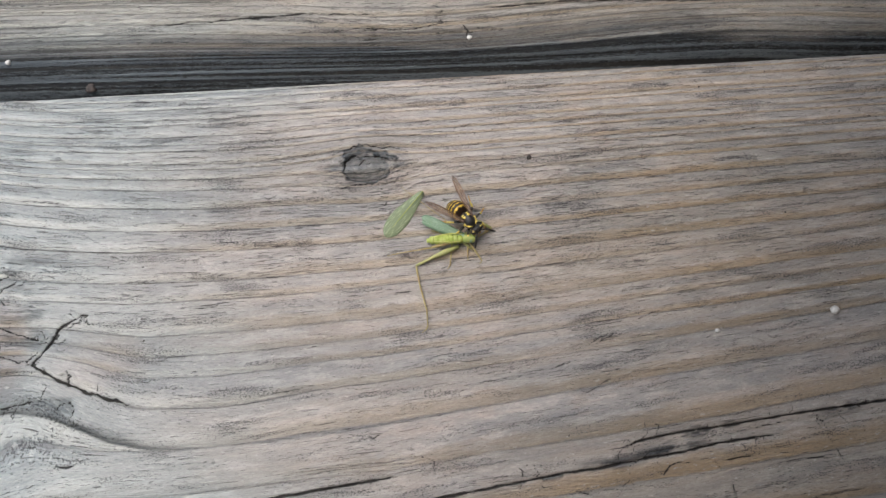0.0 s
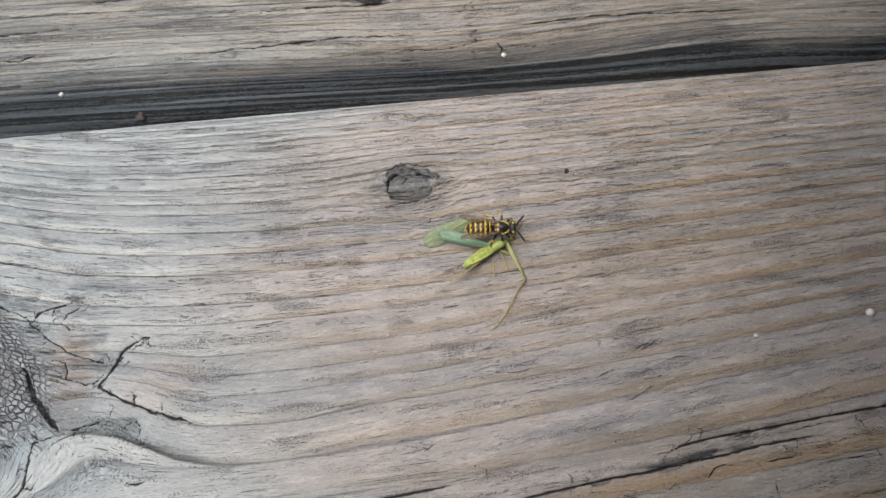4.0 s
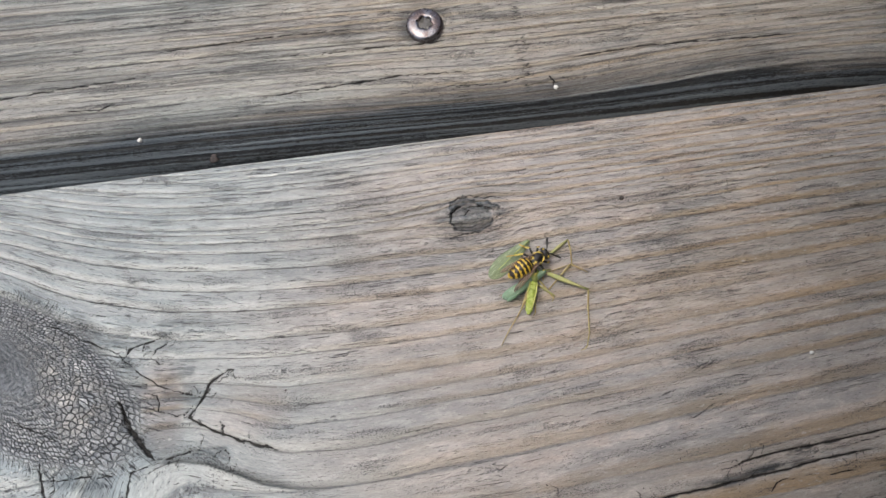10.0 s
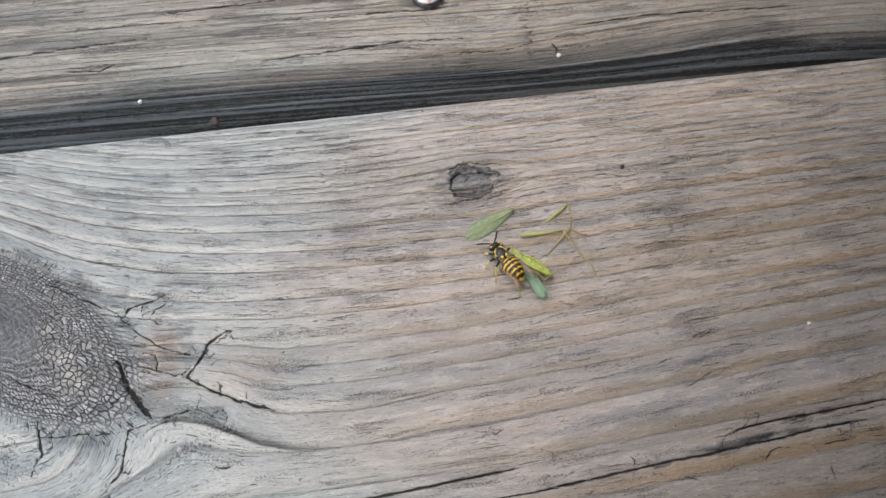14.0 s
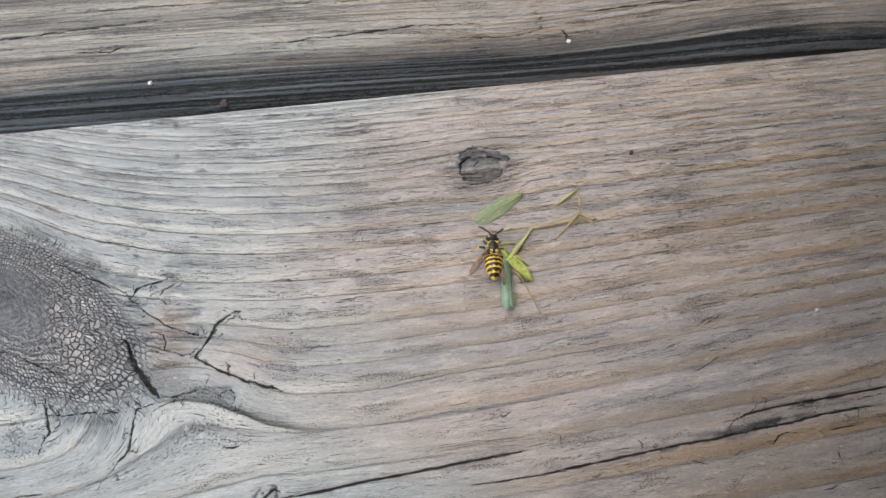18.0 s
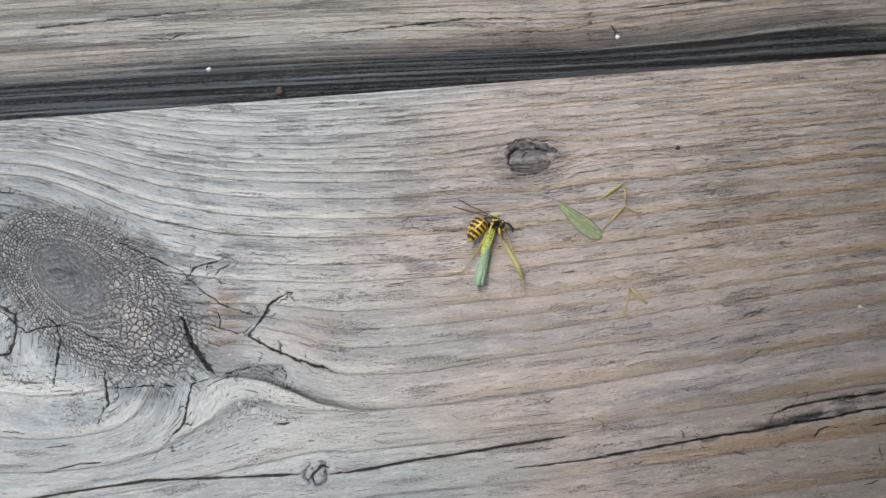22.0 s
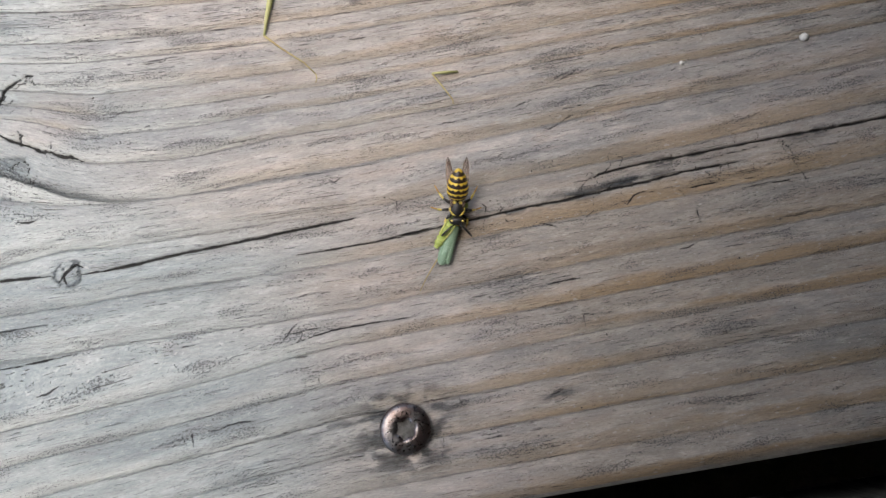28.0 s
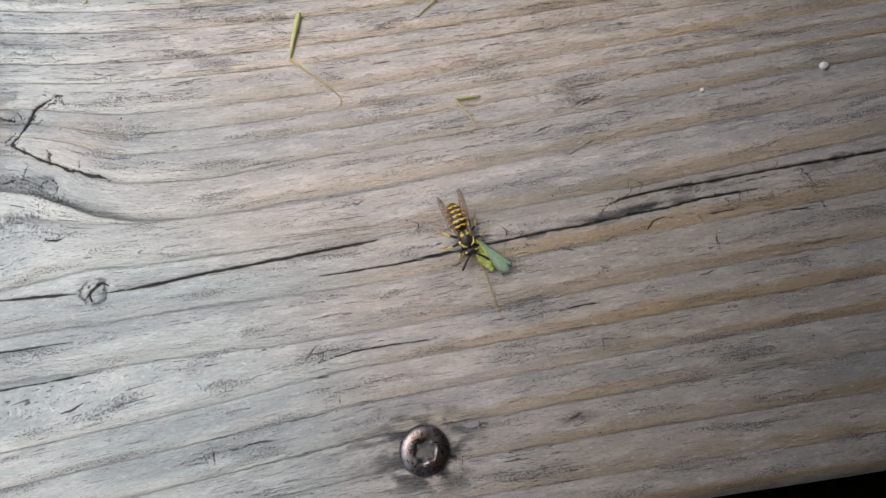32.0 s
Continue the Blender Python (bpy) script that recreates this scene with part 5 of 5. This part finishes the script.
# seconds, the hind wings' turn against the body, reach (mm)
HIND_WINGS = [
    (0.0, -29.3, 9.8),
    (1.0, -62.0, 9.0),
    (2.0, -60.0, 9.0),
    (3.0, -60.0, 9.0),
    (4.0, -46.0, 12.5),
    (4.5, -46.0, 12.5),
    (6.5, -64.5, 8.5),
    (7.0, -54.7, 8.7),
    (8.0, -43.1, 11.6),
    (8.5, -58.7, 6.6),
    (9.0, -61.8, 5.2),
    (10.0, -45.2, 7.6),
    (11.0, -33.3, 9.4),
    (12.0, -30.3, 10.1),
    (13.0, -30.7, 10.3),
    (14.0, -28.8, 10.6),
    (14.5, -40.0, 11.3),
    (16.5, -41.1, 11.4),
    (17.0, -38.6, 12.3),
    (18.0, -43.7, 12.5),
    (19.0, -46.4, 12.5),
    (20.0, 3.0, 12.5),
    (21.0, -38.0, 12.5),
    (22.0, 4.0, 16.0),
    (23.0, -3.8, 14.5),
    (24.0, 0.9, 15.5),
    (24.5, 44.3, 12.5),
    (26.6, 55.6, 7.0),
    (27.0, 60.0, 8.5),
    (27.5, 36.6, 9.3),
    (28.0, 15.0, 10.5),
    (28.5, 34.2, 10.4),
    (29.0, 15.7, 10.2),
    (29.5, 33.7, 10.3),
    (30.0, 30.5, 9.9),
    (31.0, 29.8, 9.6),
    (32.0, 14.4, 10.1),
]
# seconds, spread of the left and right wing, lift
SPREAD = [
    (0, 14, -26, 12, 0), (1, 10, -14, 6, 0), (4, 8, -10, 6, 0), (7, 3, -14, 4, 0), (10, 6, -16, 4, 0), (11, 6, -16, 5, 0), (14.5, 8, -10, 5, 0), (17, 22, -8, 6, 0),
    (18, 34, -6, 8, 0), (19, 36, -6, 8, 0), (19.6, 20, -12, 10, 5), (20, 14, -10, 14, 14), (21, 10, -12, 8, 10), (22, 14, -10, 0, 10), (23, 16, -10, -6, 8), (24, 26, -10, 2, 6), (24.5, 24, -12, 4, 6), (26.6, 12, -14, 8, 0), (28, 5, -7, 5, 0), (29, 5, -7, 5, 0), (30, 9, -9, 5, 0), (32, 8, -9, 6, 0),
]
# seconds, middle (mm), heading
WING_COVER = [
    (0, 7.3, -11.6, 46), (1, 7.3, -11.3, 44), (2, 6.0, -12.1, 39), (3, 6.4, -11.9, 35), (4, 7.7, -11.7, 22), (4.5, 8.2, -11.5, 29), (6.5, 10.6, -11.0, 51),
    (7, 10.8, -11.0, 55), (8, 10.4, -11.5, 47), (8.5, 10.4, -11.0, 59), (9, 10.3, -9.6, 65), (10, 7.1, -11.6, 35), (11, 2.4, -10.1, 22), (12, 2.8, -10.4, 23.6),
    (13, 2.9, -10.6, 24), (20, 3.0, -10.7, 25), (20.6, 3.3, -10.8, 26), (21, 10.4, -14.9, 100), (21.3, 10.1, -16.5, 130), (22, 9.9, -16.7, 132.8), (23.8, 9.7, -16.6, 132.6),
    (23.9, 40, 70, 150), (24.0, 58, 112, 165), (32, 58, 112, 165),
]
# seconds, joint (mm), turn
LEG_PAIR = [
    (0, 20.0, -18.5, -60), (3, 20.5, -16.5, -40), (4.5, 19.3, -16.1, -30), (6.5, 20.1, -15.9, -15), (8, 20.8, -15.4, -5), (9, 20.4, -15.4, 0), (11, 20.8, -14.0, 2), (32, 20.6, -14.4, 0),
]
BENT_LEG = [
    (0, 17, -17, 10), (4.5, 16, -16, 20), (10, 12, -18, 10), (14.5, 7, -21, 20), (19, 2, -21, 0), (21, -3, -20, -10), (21.4, 14, -31, -30), (21.7, 19.1, -32.9, 0),
    (24.5, 19.1, -32.9, 0), (25.6, 19.4, -37.0, 48), (32, 19.4, -37.4, 50),
]
FAR_LEG = [
    (0, 19, -17, 40), (4.5, 16.5, -15, 30), (10, 12, -16, 40), (14.5, 5, -20, 30), (19, 1, -19, 30), (22.4, -11, -16, 20), (22.7, -34, -6, 10), (22.9, -48.8, -2.4, 0), (32, -48.8, -2.4, 0),
]
# seconds, knee (mm), heading of the thigh, heading of the shin
JUMP_LEG = [
    (0, 8.9, -23.0, 20, -82), (1, 17.0, -24.6, 75, -118), (2, 18.7, -24.6, 75, -119), (3, 20.8, -22.2, 90, -120), (4, 22.5, -24.0, 110, -127), (4.5, 23.2, -22.4, 125, -118),
    (6.5, 24.4, -20.9, 140, -109), (8, 22.6, -22.0, 128, -114), (9, 24.6, -20.4, 142, -105), (10, 23.4, -21.0, 150, -100), (11, 19.0, -14.2, 178, -60), (14, 19.0, -14.2, 180, -60),
    (14.5, 18.6, -14.2, 196, -60), (15.5, 15, -15, 208, -25), (16.5, 11.2, -15.9, 220, 15), (17, 10.0, -15.6, 225, 3), (18, 9.8, -16.3, 225, 5), (19, 7.2, -16.7, 215, 2),
    (19.5, 2, -18.5, 225, -50), (20, -0.8, -20.6, 255, -98), (21, -3.5, -20.7, 284, -77), (22, -8.0, -19.7, 292, -70), (23, -12.5, -17.8, 286, -76), (24, -12.3, -14.9, 287, -75),
    (24.5, -12.1, -15.3, 284, -67), (25.0, -11.7, -20, 214, -58), (25.4, -11.5, -23, 144, -49), (25.8, -11.7, -25.5, 73, -43), (32, -11.7, -25.5, 73, -43),
]
# seconds, turn of the trailing leg against the body
TRAIL = [(0, 12), (4, 10), (11, -14), (24.5, -10), (26.6, 60), (28, 10), (28.5, 0), (29, -10), (29.5, 0), (30, 22), (31, 14), (32, -10)]

TRAIL_SHIN = [(0, 0), (10, 0), (10.5, 40), (11, 80), (14.5, 85), (15.5, 45), (16.5, 5), (32, 0)]


def motions():
    walk(wasp, [(t, pose(x * MM, y * MM, z * MM, roll, -pitch, turn)) for t, x, y, z, turn, pitch, roll in WASP])
    walk(abdomen, [(t, pose(-1.9 * MM, 0, 0.1 * MM, 0, bend, aside)) for t, bend, aside in BEND])
    for side in (1, -1):
        walk(wings[side], [(t, pose(-0.2 * MM, 1.05 * side * MM, 0.95 * MM, 0, 0, 180) @ pose(0, 0, 0, 0, -lift - (split if side > 0 else 0), -left if side > 0 else -right))
                           for t, left, right, lift, split in SPREAD])
    walk(katydid, [(t, pose(x * MM, y * MM, z * MM, 0, 0, turn)) for t, x, y, z, turn in KATYDID])
    walk(hind_wings, [(t, pose(0, 0, 0.5 * MM, 0, 0, 180 + turn) @ pose((reach - 11.5) * MM * 0.8, 0, 0)) for t, turn, reach in HIND_WINGS])
    walk(trail_leg, [(t, pose(0, 0, -0.4 * MM, 0, 0, turn)) for t, turn in TRAIL])
    walk(trail_shin, [(t, pose(-7.5 * MM, 0, 0.4 * MM, 0, 0, turn)) for t, turn in TRAIL_SHIN])
    walk(shin, [(t, pose(0, 0, 0, 0, 0, low - thigh)) for t, x, y, thigh, low in JUMP_LEG])
    walk(tegmen, [(t, pose(x * MM, y * MM, 0.35 * MM, 4, -1, turn)) for t, x, y, turn in WING_COVER])
    for leg, rows in ((leg_pair, LEG_PAIR), (bent_leg, BENT_LEG), (far_leg, FAR_LEG), (jump_leg, [row[:4] for row in JUMP_LEG])):
        walk(leg, [(t, pose(x * MM, y * MM, 0.25 * MM, 0, 0, turn)) for t, x, y, turn in rows])


motions()
